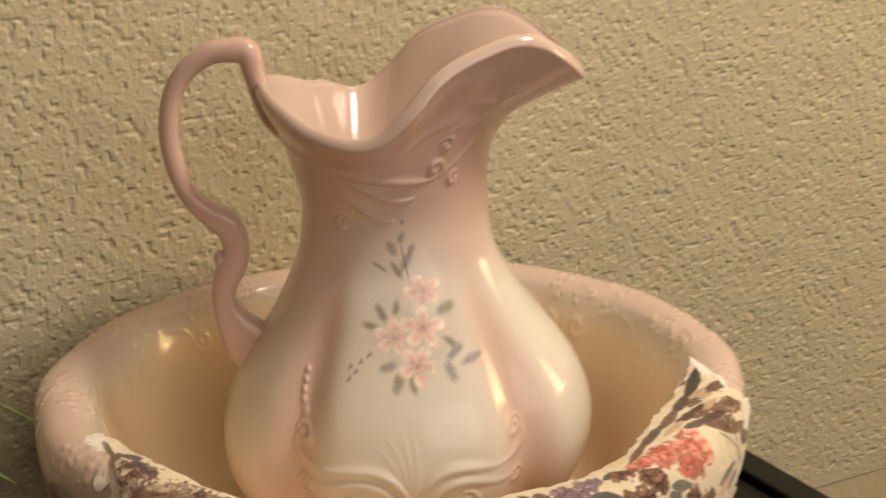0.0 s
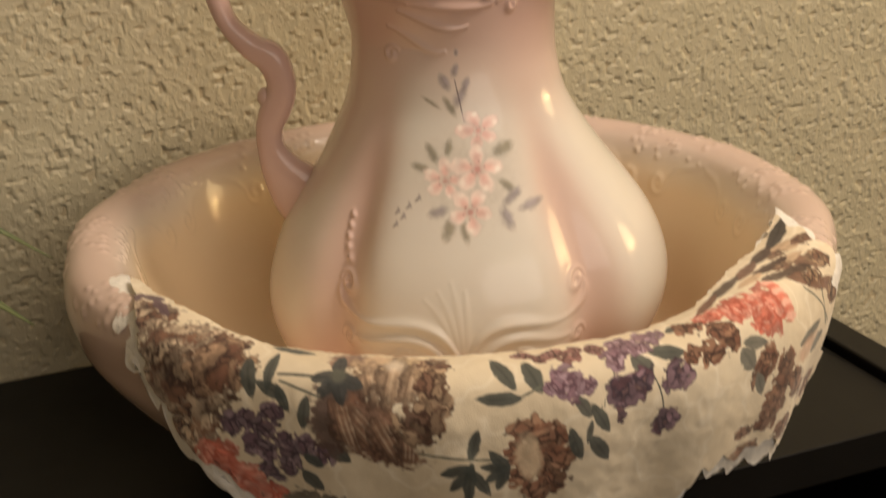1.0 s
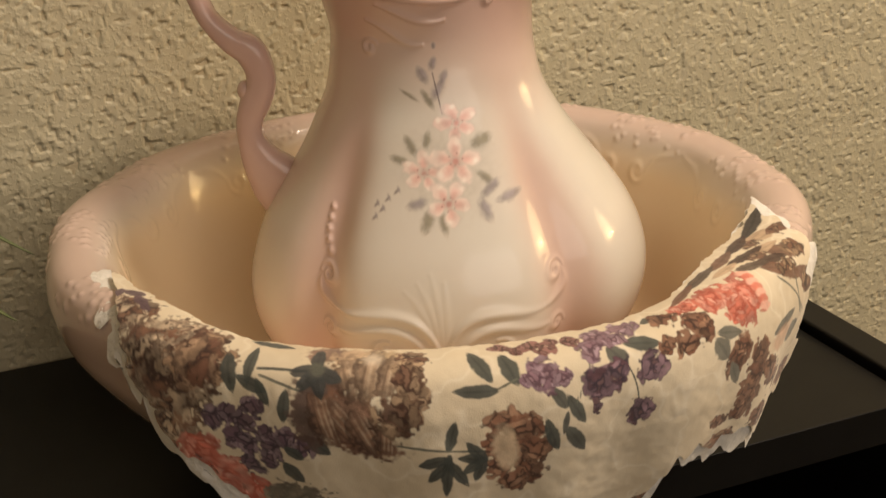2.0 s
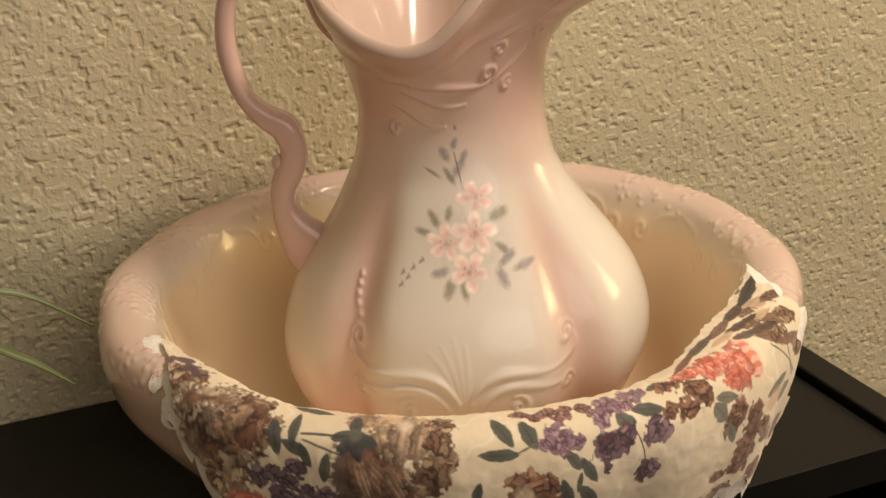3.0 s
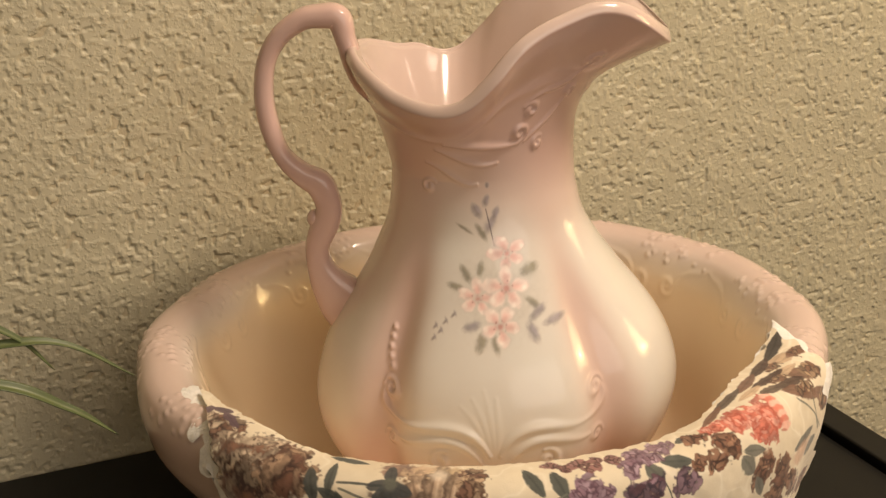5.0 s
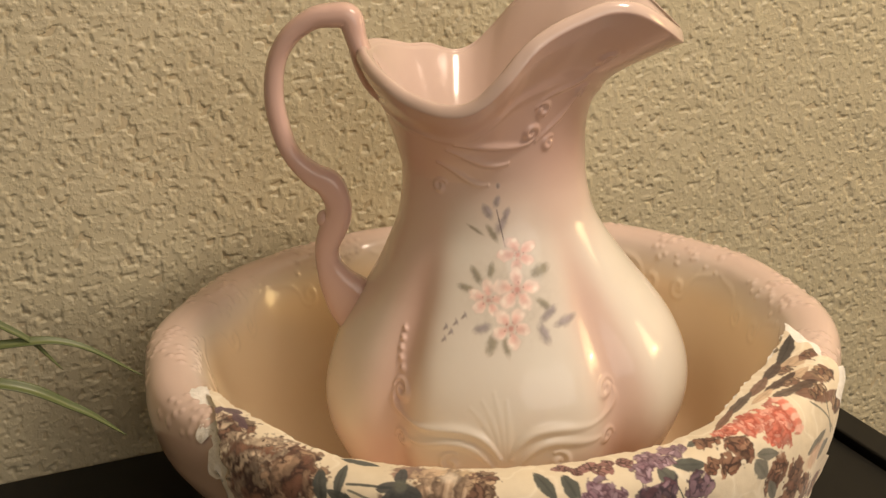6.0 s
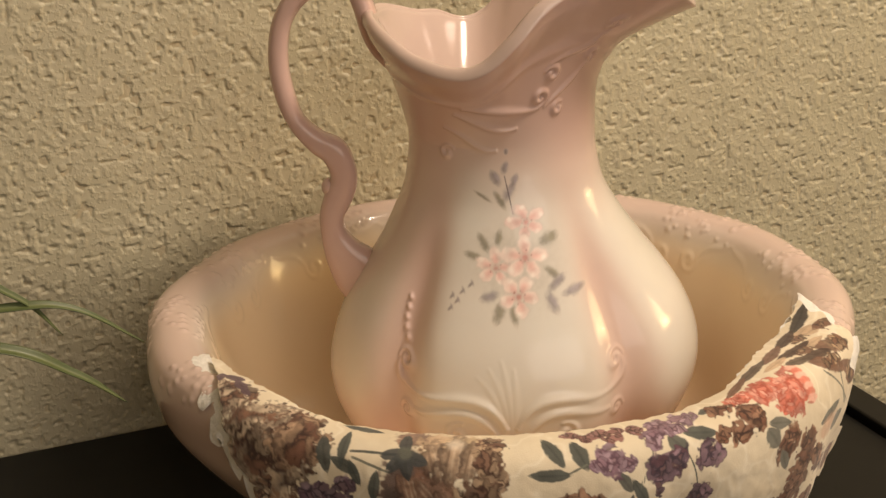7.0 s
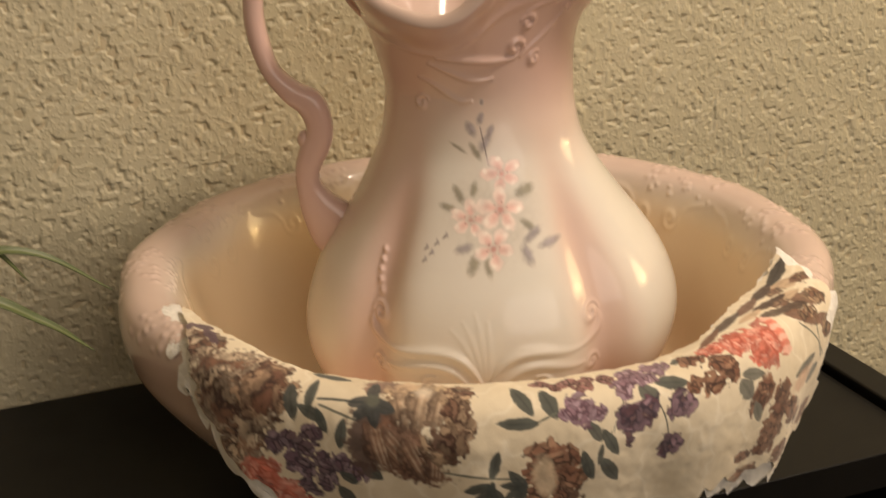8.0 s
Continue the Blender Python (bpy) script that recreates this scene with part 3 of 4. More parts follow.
def bowl_piece(name, i0, i1, relief, n=540):
    a = np.linspace(0, 2 * math.pi, n, endpoint=False)
    pr = prof[i0 : i1 + 1]
    if relief:
        s = plen[i0 : i1 + 1]
        fine = np.linspace(s[0], s[-1], 110)
        pr = np.stack([np.interp(fine, s, pr[:, 0]), np.interp(fine, s, pr[:, 1])], 1)
    scal = 1 + 0.006 * np.cos(12 * a)[None, :] * smooth01(pr[:, 1], 0.06, 0.13)[:, None]
    P = np.stack([pr[:, :1] * np.cos(a) * scal, pr[:, :1] * np.sin(a) * scal, pr[:, 1:] - smooth01(pr[:, 1:], 0.06, 0.13) * dip((np.degrees(a + 0.1 - FACE) + 180) % 360 - 180)], -1)
    if relief:
        N = -normals(P)
        S = a[None, :] * 0.195 + 0 * pr[:, :1]
        Q = np.linspace(0, fine[-1] - fine[0], len(fine))[:, None] + 0 * S
        H = np.zeros(S.shape)
        rng = random.Random(5)
        L = fine[-1] - fine[0]
        for k in range(12):
            c0 = k / 12 * 2 * math.pi * 0.195
            for _ in range(58):
                s0, q0 = c0 + rng.uniform(0.004, 0.07), L * rng.uniform(0.34, 0.74)
                w = rng.uniform(0.0011, 0.0021)
                H = np.maximum(H, stroke_height(S, Q, np.array([[s0, q0]] * 2), w, 0.0009, False))
            for way in (1, -1):
                H = np.maximum(H, stroke_height(S, Q, spiral(c0 + 0.05 + way * 0.014, L * 0.2, 0.008, 1.3, 1.5 - way * 1.4, -way), 0.0024, 0.0006))
                H = np.maximum(H, stroke_height(S, Q, bez((c0 + 0.05 + way * 0.022, L * 0.22), (c0 + 0.05 + way * 0.03, L * 0.36), (c0 + 0.05 + way * 0.042, L * 0.30), (c0 + 0.05 + way * 0.05, L * 0.36)), 0.0024, 0.0005))
        P = P + N * H[..., None]
    me = grid_mesh(name, P, close_u=True)
    z = pr[:, 1]
    out = np.arange(len(pr)) / len(pr)
    if relief:
        b2 = 0.08 + 0.46 * smooth01(out, 0.26, 0.55)
    else:
        b2 = np.full(len(pr), 0.20 if name == "bowl" else 0.55)
    set_float(me, "blush", b2[:, None] + 0 * a)
    cream = 1 - smooth01(out, 0.14, 0.42) if relief else np.full(len(pr), 1.0 if name == "bowl" else 0.0)
    set_float(me, "cream", cream[:, None] + 0 * a)
    return me


basin = tagged(new("basin"), "large round glazed ceramic wash basin with embossed pink rim, cream inside", "basin")
basin.matrix_world = Matrix.Translation((CX, CY, 0)) @ Matrix.Rotation(0.1, 4, "Z")
placed("bowl", bowl_piece("bowl", 0, i_in, False), GLAZE, basin, "cream glazed inside")
placed("rim", bowl_piece("rim", i_in, lo_r, True, 900), GLAZE, basin, "embossed pink beaded rim")
placed("outer_wall", bowl_piece("outer_wall", lo_r, len(prof) - 1, False), GLAZE, basin, "pale pink outside")

# ---- the flowered cloth over the basin's front ----
CP = [(0.1439, 0.1370), (0.1633, 0.1408), (0.1729, 0.1424), (0.1845, 0.1437), (0.1932, 0.1420), (0.1999, 0.1366), (0.2038, 0.1244), (0.2036, 0.1101), (0.2014, 0.0958), (0.1970, 0.0773), (0.1917, 0.0578), (0.1874, 0.0404), (0.1835, 0.0199), (0.1816, 0.0045)]
cprof = spline(CP, 12)
clen = np.concatenate([[0], np.cumsum(np.hypot(*np.diff(cprof, axis=0).T))])
crest = float(np.interp(0.1845, cprof[:48, 0], clen[:48]))
IN_A = [-60, -52, -38, -30, -24, 0, 30, 38, 45, 52, 60, 70, 80]
IN_S = [0.010, 0.010, 0.008, 0.006, 0.006, 0.006, 0.006, 0.008, 0.014, 0.019, 0.019, 0.016, 0.014]
OUT_A = [-53, -47, -42, -37, -34, -31, -29, -27, -25, -21, -19, -13, -9, -5, 0, 10, 20, 26, 29, 31, 33, 37, 41, 44, 50, 55, 60, 66]
OUT_S = [0.004, 0.014, 0.030, 0.050, 0.062, 0.064, 0.077, 0.080, 0.097, 0.093, 0.101, 0.094, 0.102, 0.098, 0.112, 0.122, 0.124, 0.119, 0.105, 0.092, 0.084, 0.082, 0.086, 0.082, 0.092, 0.091, 0.086, 0.070]


def cloth_at(deg, s, lift=0.0):
    """Places on the draped cloth: degrees round the basin from the front, metres down from its crest."""
    d = s + crest
    r, z = np.interp(d, clen, cprof[:, 0]), np.interp(d, clen, cprof[:, 1])
    hang = smooth01(s, 0.012, 0.08)
    fold = 0.0032 * np.sin(np.radians(deg) * 9 + 0.8) + 0.0016 * np.sin(np.radians(deg) * 23 + 1)
    crumple = 0.0004 * vnoise(deg * 0.30, s * 75, 4, 3)
    r = r + hang * fold + crumple + lift
    z = z + 0.009 * smooth01(deg, 60, 76) * smooth01(-s, -0.012, 0.016)
    a = FACE + np.radians(deg)
    return np.stack([CX + r * np.cos(a), CY + r * np.sin(a), z - dip(deg) + lift * 1.5 + 0.0003 * vnoise(deg * 0.22, s * 60, 9, 3)], -1)


def cloth_sheet(name, nu, nv, ragged, seed, grow, lift):
    """A regular sheet with teeth along its lower edge and frayed ends."""
    k = np.linspace(0, 1, nu)[None, :]
    v = np.linspace(0, 1, nv)[:, None]
    u = k + 0 * v
    D = -57 + 134 * u
    for _ in range(5):
        bottom = arr_interp(D, OUT_A, OUT_S, 1.0) + grow - dip(D)
        inner = -arr_interp(D, IN_A, IN_S, 2.5)
        S = inner + (bottom - inner) * v
        left = arr_interp(S, [-0.012, 0.008, 0.021, 0.032, 0.047, 0.058, 0.066, 0.08, 0.1], [-55, -47, -42, -39, -36.6, -35, -31, -29, -25.5], 0.003) - grow * 1000
        right = arr_interp(S, [-0.03, -0.015, 0.004, 0.015, 0.034, 0.05, 0.064, 0.09], [69, 71, 66.5, 65.5, 63.5, 62.5, 60, 59.5], 0.003) + grow * 900
        D = left + (right - left) * u
    teeth = ragged * (np.abs(np.sin(np.radians(D) * 31 + 1.3 * vnoise(D * 0.3, D * 0, seed + 1, 2))) - 0.5 + 0.8 * vnoise(D * 0.40, D * 0 + 0.5, seed, 2))
    fray_l = ragged * 760 * vnoise(S * 105, S * 0 + 3.3, seed + 4, 3)
    fray_r = ragged * 900 * vnoise(S * 75, S * 0 + 7.3, seed + 5, 2)
    S = S + teeth * smooth01(v, 0.80, 1.0) + 0.0012 * vnoise(D * 0.6, D * 0, seed + 2, 2) * (1 - smooth01(v, 0.0, 0.2))
    D = D + fray_l * (1 - smooth01(u, 0.0, 0.05)) + fray_r * smooth01(u, 0.95, 1.0)
    return grid_mesh(name, cloth_at(D, S, lift)), D, S


def cloth_print(X, Y):
    """The printed flowers: X millimetres round from the front, Y millimetres down from the crest."""
    cream = np.array((0.72, 0.635, 0.475))
    p = Print(X, Y, cream, 33)
    veins = np.exp(-(vnoise(X * 0.055, Y * 0.055, 61, 3) / 0.10) ** 2)
    blot = smooth01(vnoise(X * 0.03, Y * 0.03, 71, 3), -0.1, 0.8)
    p.col = p.col * (1 - 0.16 * blot)[..., None] + np.array((0.48, 0.37, 0.22)) * (0.16 * blot)[..., None]
    p.col = p.col * (1 - 0.42 * veins)[..., None] + np.array((0.86, 0.80, 0.66)) * (0.42 * veins)[..., None]
    K = 3.54
    dkb, brn, tan = (0.05, 0.022, 0.013), (0.17, 0.085, 0.052), (0.52, 0.38, 0.25)
    dkp, pur, lil = (0.04, 0.025, 0.04), (0.15, 0.09, 0.12), (0.34, 0.25, 0.29)
    dkr, cor, pnk = (0.40, 0.085, 0.05), (0.60, 0.18, 0.12), (0.76, 0.42, 0.33)
    grn, sge = (0.055, 0.065, 0.058), (0.13, 0.135, 0.105)
    shade_b, curl_b = (0.045, 0.018, 0.010), (0.72, 0.58, 0.42)
    # ruffled brown flower, purple spray, coral flower
    p.ruffle(-42 * K, 8, 15, 11, shade_b, (0.20, 0.10, 0.06), curl_b, 34, 0.50)
    p.ruffle(-33 * K, 30, 28, 28, shade_b, (0.20, 0.10, 0.06), curl_b, 78, 0.32)
    p.ruffle(-28 * K, 20, 14, 15, shade_b, (0.16, 0.075, 0.045), (0.50, 0.34, 0.22), 26, 0.46)
    p.ruffle(-33.5 * K, 52, 14, 10, shade_b, (0.30, 0.18, 0.11), curl_b, 30, 0.40)
    for dx, dy, l, w, t in ((-1.5, -3, 16, 7, -10), (1.5, 0, 16, 6, 15), (-3.5, 1, 10, 6, 40), (3.5, 3, 12, 4, 20)):
        p.leaf((-44 + dx) * K, -1 + dy, l, w, t, (0.10, 0.055, 0.07))
    for x, y in ((-25.6, 45), (-23.2, 42), (-20.2, 37), (-21.2, 44), (-23.2, 53), (-21.7, 56), (-18.7, 49), (-18.7, 55), (-16.2, 50), (-21.7, 67), (-19.2, 62), (-14.4, 53)):
        p.ruffle(x * K, y, 5.6, 5.0, dkp, pur, lil, 9, 0.62)
    p.ruffle(-28.0 * K, 64, 11, 11, dkr, cor, pnk, 36, 0.36)
    p.ruffle(-25.0 * K, 73, 9, 11, dkr, cor, pnk, 30, 0.36)
    p.ruffle(-22.5 * K, 86, 11, 11, dkr, cor, pnk, 36, 0.36)
    for x, y, l, w, t in ((-23.7, 23, 20, 8, 70), (-21.2, 18, 21, 6, 85), (-20.5, 27, 17, 6, 20), (-16.2, 35, 16, 6, 95), (-20.0, 4, 24, 5, 4), (-16.2, 68, 14, 8, 50), (-15.6, 57, 11, 6, 30), (-12.5, 52, 14, 7, 40), (-19, 30, 14, 5, 60)):
        p.leaf(x * K, y, l, w, t, grn)
    p.stem(-20 * K, 20, -13.8 * K, 19, 1.7, grn, 0)
    p.stem(-19.5 * K, 23, -14 * K, 28, 1.4, sge, 0)
    # the large brown tulip-like bloom
    x0, y0 = -7.2 * K, 12
    for dx, dy, rx, ry, t, c in ((-18, 22, 12, 21, 15, (0.10, 0.06, 0.05)), (-16, -4, 12, 7, 0, (0.24, 0.15, 0.11)), (4, 3, 20, 14, 15, tan), (10, 2, 15, 11, 0, (0.50, 0.38, 0.24)),
                                 (-4, 27, 17, 14, 40, brn), (-3, 29, 15, 10, 42, (0.33, 0.20, 0.14)), (2, 38, 16, 7, 10, brn)):
        p.shape(x0 + dx, y0 + dy, rx, ry, t, c, 0.25, 0.95, wobble=0.2, grain=0.3)
    for dx, dy, rx, ry, t in ((-4, 8, 12, 8, 70), (4, 6, 14, 8, 95), (12, 8, 12, 6, 100), (-8, 29, 13, 8, 50), (1, 33, 13, 7, 65), (9, 34, 11, 5, 95), (-16, 28, 14, 6, 75)):
        p.shape(x0 + dx, y0 + dy, rx, ry, t, dkb, 0.25, 0.75, wobble=0.3)
        p.shape(x0 + dx + 1.2, y0 + dy - 1.0, rx * 0.93, ry * 0.78, t, (0.44, 0.32, 0.22) if dy < 20 else (0.30, 0.18, 0.12), 0.7, 0.92, wobble=0.3, grain=0.4)
        for q in (-0.45, -0.15, 0.2, 0.5):
            p.shape(x0 + dx + 1.5 - q * ry * math.sin(math.radians(t)), y0 + dy + q * ry * math.cos(math.radians(t)), rx * 0.7, ry * 0.10, t, dkb if q > 0.3 else (0.62, 0.50, 0.37), 0.9, 0.55, wobble=0.4)
    p.shape(x0 + 4, y0 - 1, 5, 5, 60, (0.74, 0.66, 0.54), 0.9, 0.7)
    p.ruffle(x0 + 21, 21, 7, 19, dkb, (0.16, 0.085, 0.055), tan, 40, 0.5)
    p.ruffle(x0 + 16, 36, 10, 9, dkb, (0.16, 0.085, 0.055), tan, 18, 0.5)
    for t in (20, 75, 130, 170, 260):
        p.leaf(x0 - 19 + 5 * math.cos(math.radians(t)), 18 + 6 * math.sin(math.radians(t)), 15, 7, t, (0.05, 0.055, 0.055))
    p.shape(x0 - 19, 18, 4, 4, 0, sge, 0.5, 0.8)
    # lower middle
    p.ruffle(-15.7 * K, 87, 19, 13, (0.12, 0.11, 0.08), (0.20, 0.18, 0.13), (0.32, 0.26, 0.19), 40, 0.34)
    for t, l in ((60, 20), (95, 24), (130, 16), (165, 14), (285, 15)):
        p.leaf(2.6 * K + 6 * math.cos(math.radians(t)), 55 + 9 * math.sin(math.radians(t)), l, 5.5, t, grn)
    p.stem(-3 * K, 50, 7 * K, 54, 1.2, sge)
    for dx, dy, rx, ry in ((-4, -13, 8, 6), (4, -8, 8, 8), (8, 2, 7, 9), (6, 13, 7, 7), (0, 16, 7, 6), (-8, -4, 5, 8), (-7, 8, 5, 7)):
        p.ruffle(10.2 * K + dx, 55 + dy, rx, ry, dkb, (0.26, 0.12, 0.07), (0.46, 0.27, 0.17), 12, 0.5)
    p.shape(9.2 * K, 54, 5.5, 12, -10, (0.66, 0.52, 0.36), 0.4, 0.9)
    for t in (150, 190, 230, 110):
        p.leaf(6.6 * K + 4 * math.cos(math.radians(t)), 58 + 5 * math.sin(math.radians(t)), 14, 5.5, t, grn)
    for dx, dy in ((-8, 0), (0, -4), (7, 0), (3, 7), (-4, 8)):
        p.ruffle(2.0 * K + dx, 87 + dy, 7, 6, (0.20, 0.03, 0.015), (0.40, 0.075, 0.035), (0.52, 0.14, 0.08), 10, 0.5)
    p.ruffle(12.8 * K, 99, 11, 11, dkb, brn, (0.36, 0.18, 0.11), 28, 0.4)
    # sprigs and purple bells
    for x, y, l, w, t in ((6.8, 17, 20, 7, 62), (10.2, 20, 18, 8, 70), (6.2, 28, 21, 6, 4), (15.7, 35, 12, 6, 60), (17.7, 41, 17, 6, 62), (14.7, 51, 18, 6, 72), (17.6, 55, 18, 7, 58),
                          (27.4, 20, 18, 8, 12), (23.7, 23, 14, 9, 60), (30.5, 9, 10, 5, -12), (16.3, 46, 12, 3, 100)):
        p.leaf(x * K, y, l, w, t, grn if l > 16 else (0.085, 0.09, 0.078))
    p.stem(8.6 * K, 28, 11 * K, 25, 1.1, sge)
    p.stem(19.3 * K, 12, 17.6 * K, 38, 0.7, sge, 5)
    p.stem(24.5 * K, 26, 26 * K, 46, 0.9, grn, 1)
    for x, y, rx, ry in ((14.2, 24, 9, 7), (12.6, 26, 6, 4), (16.3, 27, 5, 4), (22.4, 11, 9, 6), (26.2, 9, 9, 6), (20.6, 18, 5, 6), (24.3, 15, 7, 4)):
        p.ruffle(x * K, y, rx * 0.88, ry * 0.88, (0.10, 0.05, 0.07), (0.25, 0.15, 0.19), (0.44, 0.32, 0.38), 14, 0.62)
    for x, y, rx, ry in ((21.2, 33, 8, 10), (20.2, 40, 3, 7), (23.2, 29, 5, 6), (27.7, 31, 8, 7), (26.2, 50, 7, 6.5)):
        p.ruffle(x * K, y, rx * 0.85, ry * 0.85, dkp, (0.11, 0.05, 0.065), (0.30, 0.19, 0.23), 12, 0.62)
    for x, y in ((9.7, 7), (12.2, 11), (14.0, 8), (16.2, 9), (15.5, 13), (18.7, 10)):
        p.ruffle(x * K, y, 5.5, 3.5, dkb, (0.26, 0.12, 0.11), (0.36, 0.20, 0.19), 8, 0.5)
    # coral patch, brown leaves and the spray at the corner
    for x, y, rx, ry in ((36.5, 9, 12, 4), (40.5, 11, 11, 8), (44.5, 15, 12, 11), (43, 20, 11, 7)):
        p.ruffle(x * K, y, rx, ry, dkr, cor, pnk, 30, 0.4)
    for y in range(6, 27, 3):
        p.shape(47.6 * K, y, 4.5, 2.6, 8, cor if y % 2 else pnk, 0.3, 0.9, wobble=0.1)
        p.shape(46.8 * K, y + 1.5, 3.0, 0.8, 20, dkr, 0.5, 0.7)
    for x, y, rx, ry in ((32.2, 11, 8, 4.5), (35.7, 18, 8, 7), (33.7, 26, 7, 6), (30.7, 24, 4, 5), (36.8, 23, 5, 5), (42.1, 37, 7, 7), (41.2, 43, 7, 6), (45.6, 44, 7, 8), (45.1, 55, 8, 8), (48.6, 56, 8, 8),
                         (44.1, 64, 9, 6), (43.6, 71, 7, 6), (47.6, 79, 8, 7), (39.7, 72, 7, 4), (58.5, 76, 6, 9), (51.5, 66, 6, 7)):
        p.ruffle(x * K, y, rx * 0.88, ry * 0.88, dkb, (0.19, 0.085, 0.05), (0.38, 0.21, 0.13), 10, 0.62)
    for x, y, l, w, t in ((52.4, 38, 28, 6, -8), (38.7, 34, 14, 10, 60), (40.2, 28, 16, 6, 15), (41, 48, 14, 6, 70), (55.5, 47, 20, 9, -10)):
        p.leaf(x * K, y, l, w, t, (0.14, 0.14, 0.115))
    p.shape(51.5 * K, 44, 13, 5, -10, (0.52, 0.32, 0.22), 0.5, 0.7)
    black, soft_b = (0.025, 0.02, 0.017), (0.10, 0.07, 0.05)
    for x, y, l, w, t, c in ((65, -12, 40, 8, 0, black), (60, -8, 30, 7, 12, tan), (57, -12, 34, 8, -4, dkb), (50, -9, 34, 7, -12, brn), (43, -5, 36, 6, -14, soft_b), (38, 1, 26, 5, -25, brn),
                             (62, -3, 22, 7, 10, tan), (65, 0, 22, 8, 14, brn), (56, 1, 34, 8, 8, tan), (53, -2, 36, 7, 4, dkb), (59.5, 10, 30, 10, 20, brn), (61.5, 13, 18, 7, 10, dkb), (54.5, 8, 28, 7, 14, dkb),
                             (55, 16, 32, 9, 30, brn), (60.8, 27, 30, 10, 36, (0.16, 0.08, 0.05)), (50.5, 5, 24, 6, 12, soft_b), (47, -1, 26, 5, -6, tan)):
        p.leaf(x * K, y, l, w, t, c)
    for x, y, rx, ry in ((61, 11, 9, 4), (56, 15, 9, 4), (61, 28, 8, 5), (65, 1, 7, 3), (54, 2, 8, 3), (58, -6, 8, 3)):
        p.ruffle(x * K, y, rx, ry, (0.05, 0.025, 0.015), (0.17, 0.085, 0.05), (0.38, 0.26, 0.16), 12, 0.6)
    p.stem(52.6 * K, 17, 58.6 * K, 42, 1.2, sge, 3)
    p.stem(57 * K, 22, 59.5 * K, 42, 0.9, sge, -3)
    for k in range(9):
        p.ruffle((26 + 1.9 * k) * K, 112 - 3.6 * k, 7, 5, dkb, (0.28, 0.15, 0.09), tan, 6, 0.5)
    return p.col


cloth = tagged(new("floral_cloth"), "cream cotton cloth printed with brown, purple and coral flowers", "cloth")
me, D, S = cloth_sheet("printed_sheet", 1240, 430, 0.0050, 3, 0.0, 0.0014)
set_colour(me, "print", cloth_print(D * 3.54, (S + dip(D)) * 1000))
placed("printed_sheet", me, CLOTH, cloth)
me, D, S = cloth_sheet("backing", 700, 130, 0.0065, 12, 0.0050, -0.0008)
placed("backing", me, BACKING, cloth, "ragged white backing showing at the edges")

# ---- the spider plant beside the basin ----
def leaf_mesh(path, width):
    p = spline(path, 14)
    n = len(p)
    t = np.gradient(p, axis=0)
    t /= np.linalg.norm(t, axis=1, keepdims=True)
    side = np.cross(t, np.array([0, -0.55, 0.83]))
    side /= np.linalg.norm(side, axis=1, keepdims=True)
    upv = np.cross(side, t)
    k = np.linspace(0, 1, n)
    w = width / 2 * np.minimum(1, (1 - k) * 3.2) ** 0.8 * (0.55 + 0.45 * smooth01(k, 0, 0.25))
    a = np.linspace(-1, 1, 9)
    top = p[:, None] + side[:, None] * (a * w[:, None])[..., None] + upv[:, None] * ((0.35 * np.abs(a)) * w[:, None])[..., None]
    under = (top - upv[:, None] * 0.0006)[:, ::-1]
    me = grid_mesh("leaf", np.concatenate([top, under], 1), close_u=True)
    set_float(me, "across", np.concatenate([(a + 1) / 2, (1 - a) / 2])[None, :] + 0 * k[:, None])
    return me


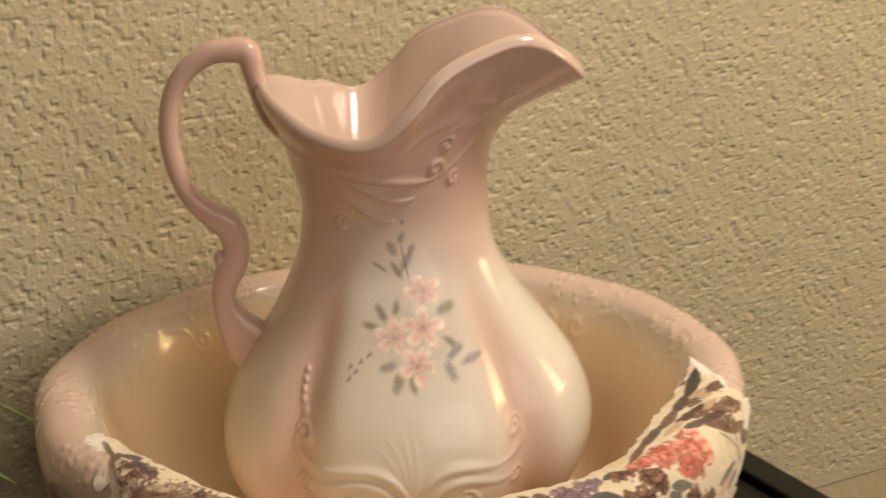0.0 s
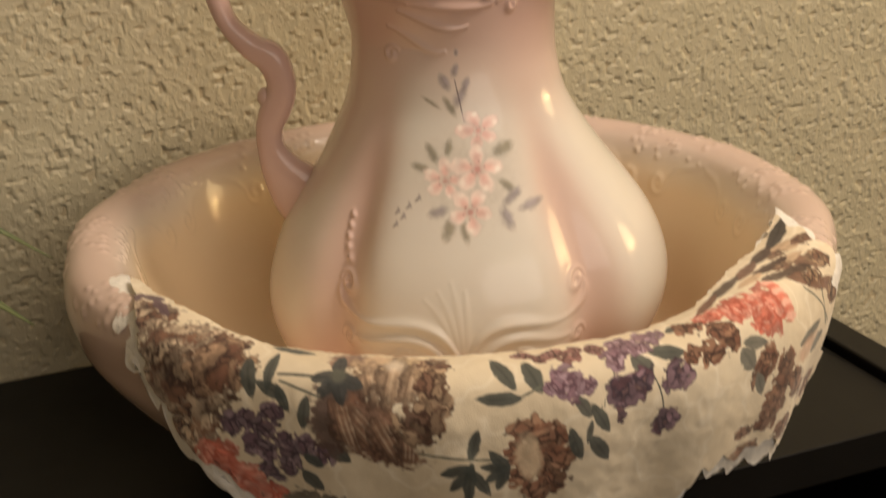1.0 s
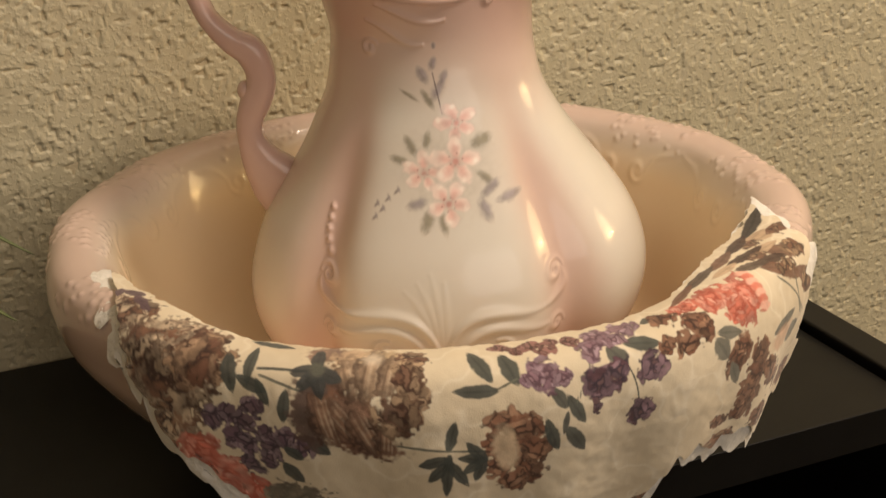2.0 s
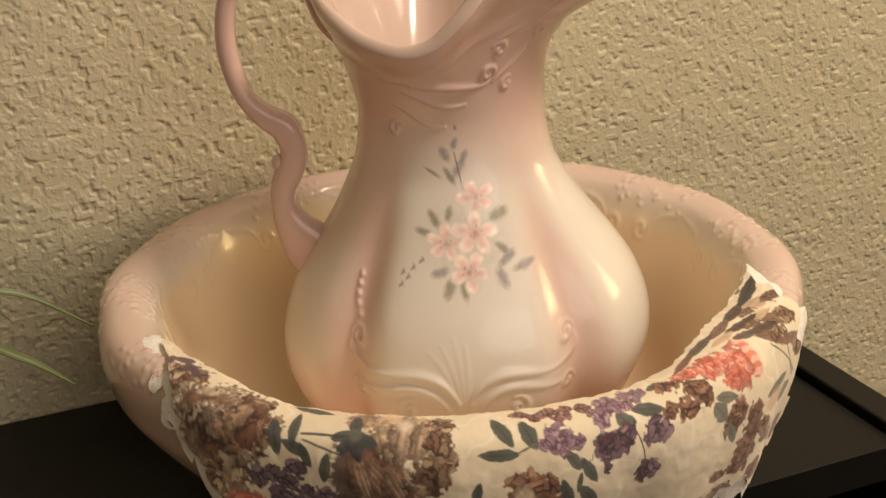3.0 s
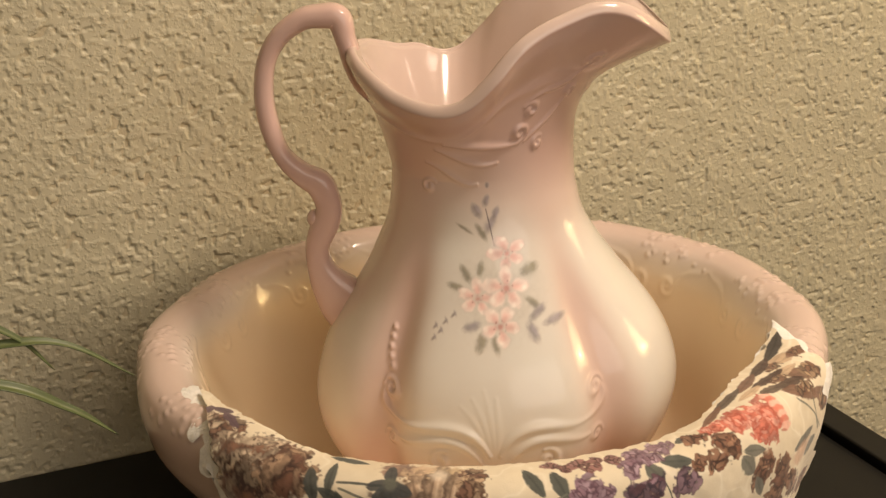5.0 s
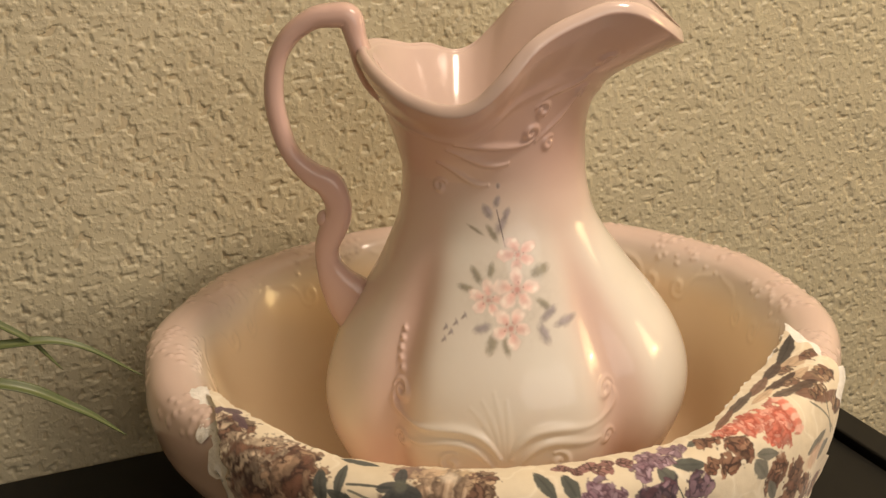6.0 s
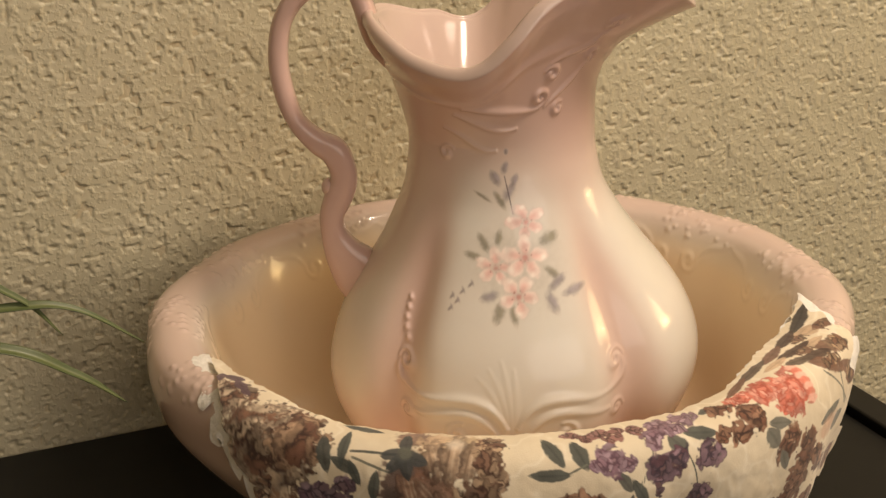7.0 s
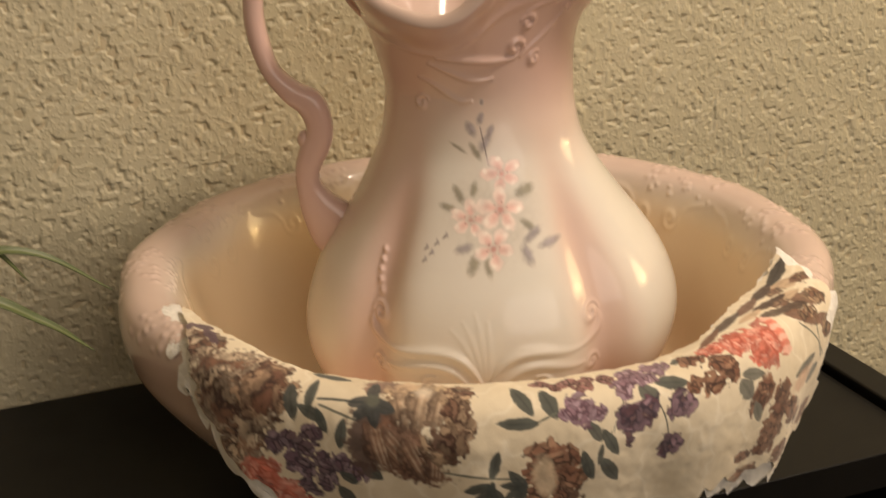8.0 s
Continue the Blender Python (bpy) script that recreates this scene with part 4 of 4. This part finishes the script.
plant = tagged(new("spider_plant"), "spider plant with long arching green leaves in dark pot", "plant")
PX, PY = -0.52, -0.20
bm = bmesh.new()
rings = []
for r, z in ((0.0, 0.0), (0.045, 0.0), (0.050, 0.004), (0.062, 0.085), (0.066, 0.088), (0.066, 0.098), (0.060, 0.098), (0.057, 0.080)):
    rings.append([bm.verts.new((PX + r * math.cos(q * math.pi / 20), PY + r * math.sin(q * math.pi / 20), z)) for q in range(40)] if r else [bm.verts.new((PX, PY, z))])
for lo, hi in zip(rings, rings[1:]):
    for q in range(40):
        if len(lo) == 1:
            bm.faces.new((lo[0], hi[(q + 1) % 40], hi[q]))
        else:
            bm.faces.new((lo[q], lo[(q + 1) % 40], hi[(q + 1) % 40], hi[q]))
part("pot", bm, POT, plant, "dark glazed pot", True)
bm = bmesh.new()
bmesh.ops.create_circle(bm, cap_ends=True, segments=40, radius=0.0575, matrix=Matrix.Translation((PX, PY, 0.082)))
part("soil", bm, SOIL, plant)
B = (PX + 0.01, PY, 0.08)
for path, wd in (
    ([B, (-0.45, -0.22, 0.165), (-0.36, -0.24, 0.195), (-0.277, -0.25, 0.1945), (-0.240, -0.25, 0.189), (-0.207, -0.25, 0.165)], 0.0050),
    ([B, (-0.46, -0.22, 0.150), (-0.37, -0.24, 0.188), (-0.280, -0.25, 0.176), (-0.242, -0.25, 0.155), (-0.219, -0.25, 0.135)], 0.0062),
    ([B, (-0.47, -0.22, 0.180), (-0.38, -0.24, 0.232), (-0.300, -0.25, 0.219), (-0.263, -0.25, 0.198), (-0.245, -0.25, 0.176)], 0.0048),
    ([B, (-0.56, -0.22, 0.19), (-0.63, -0.24, 0.20), (-0.71, -0.25, 0.13)], 0.010),
    ([B, (-0.55, -0.15, 0.20), (-0.60, -0.09, 0.22), (-0.66, -0.05, 0.16)], 0.010),
    ([B, (-0.53, -0.26, 0.19), (-0.55, -0.33, 0.20), (-0.58, -0.39, 0.12)], 0.010),
):
    placed("leaf", leaf_mesh(path, wd), LEAF, plant)
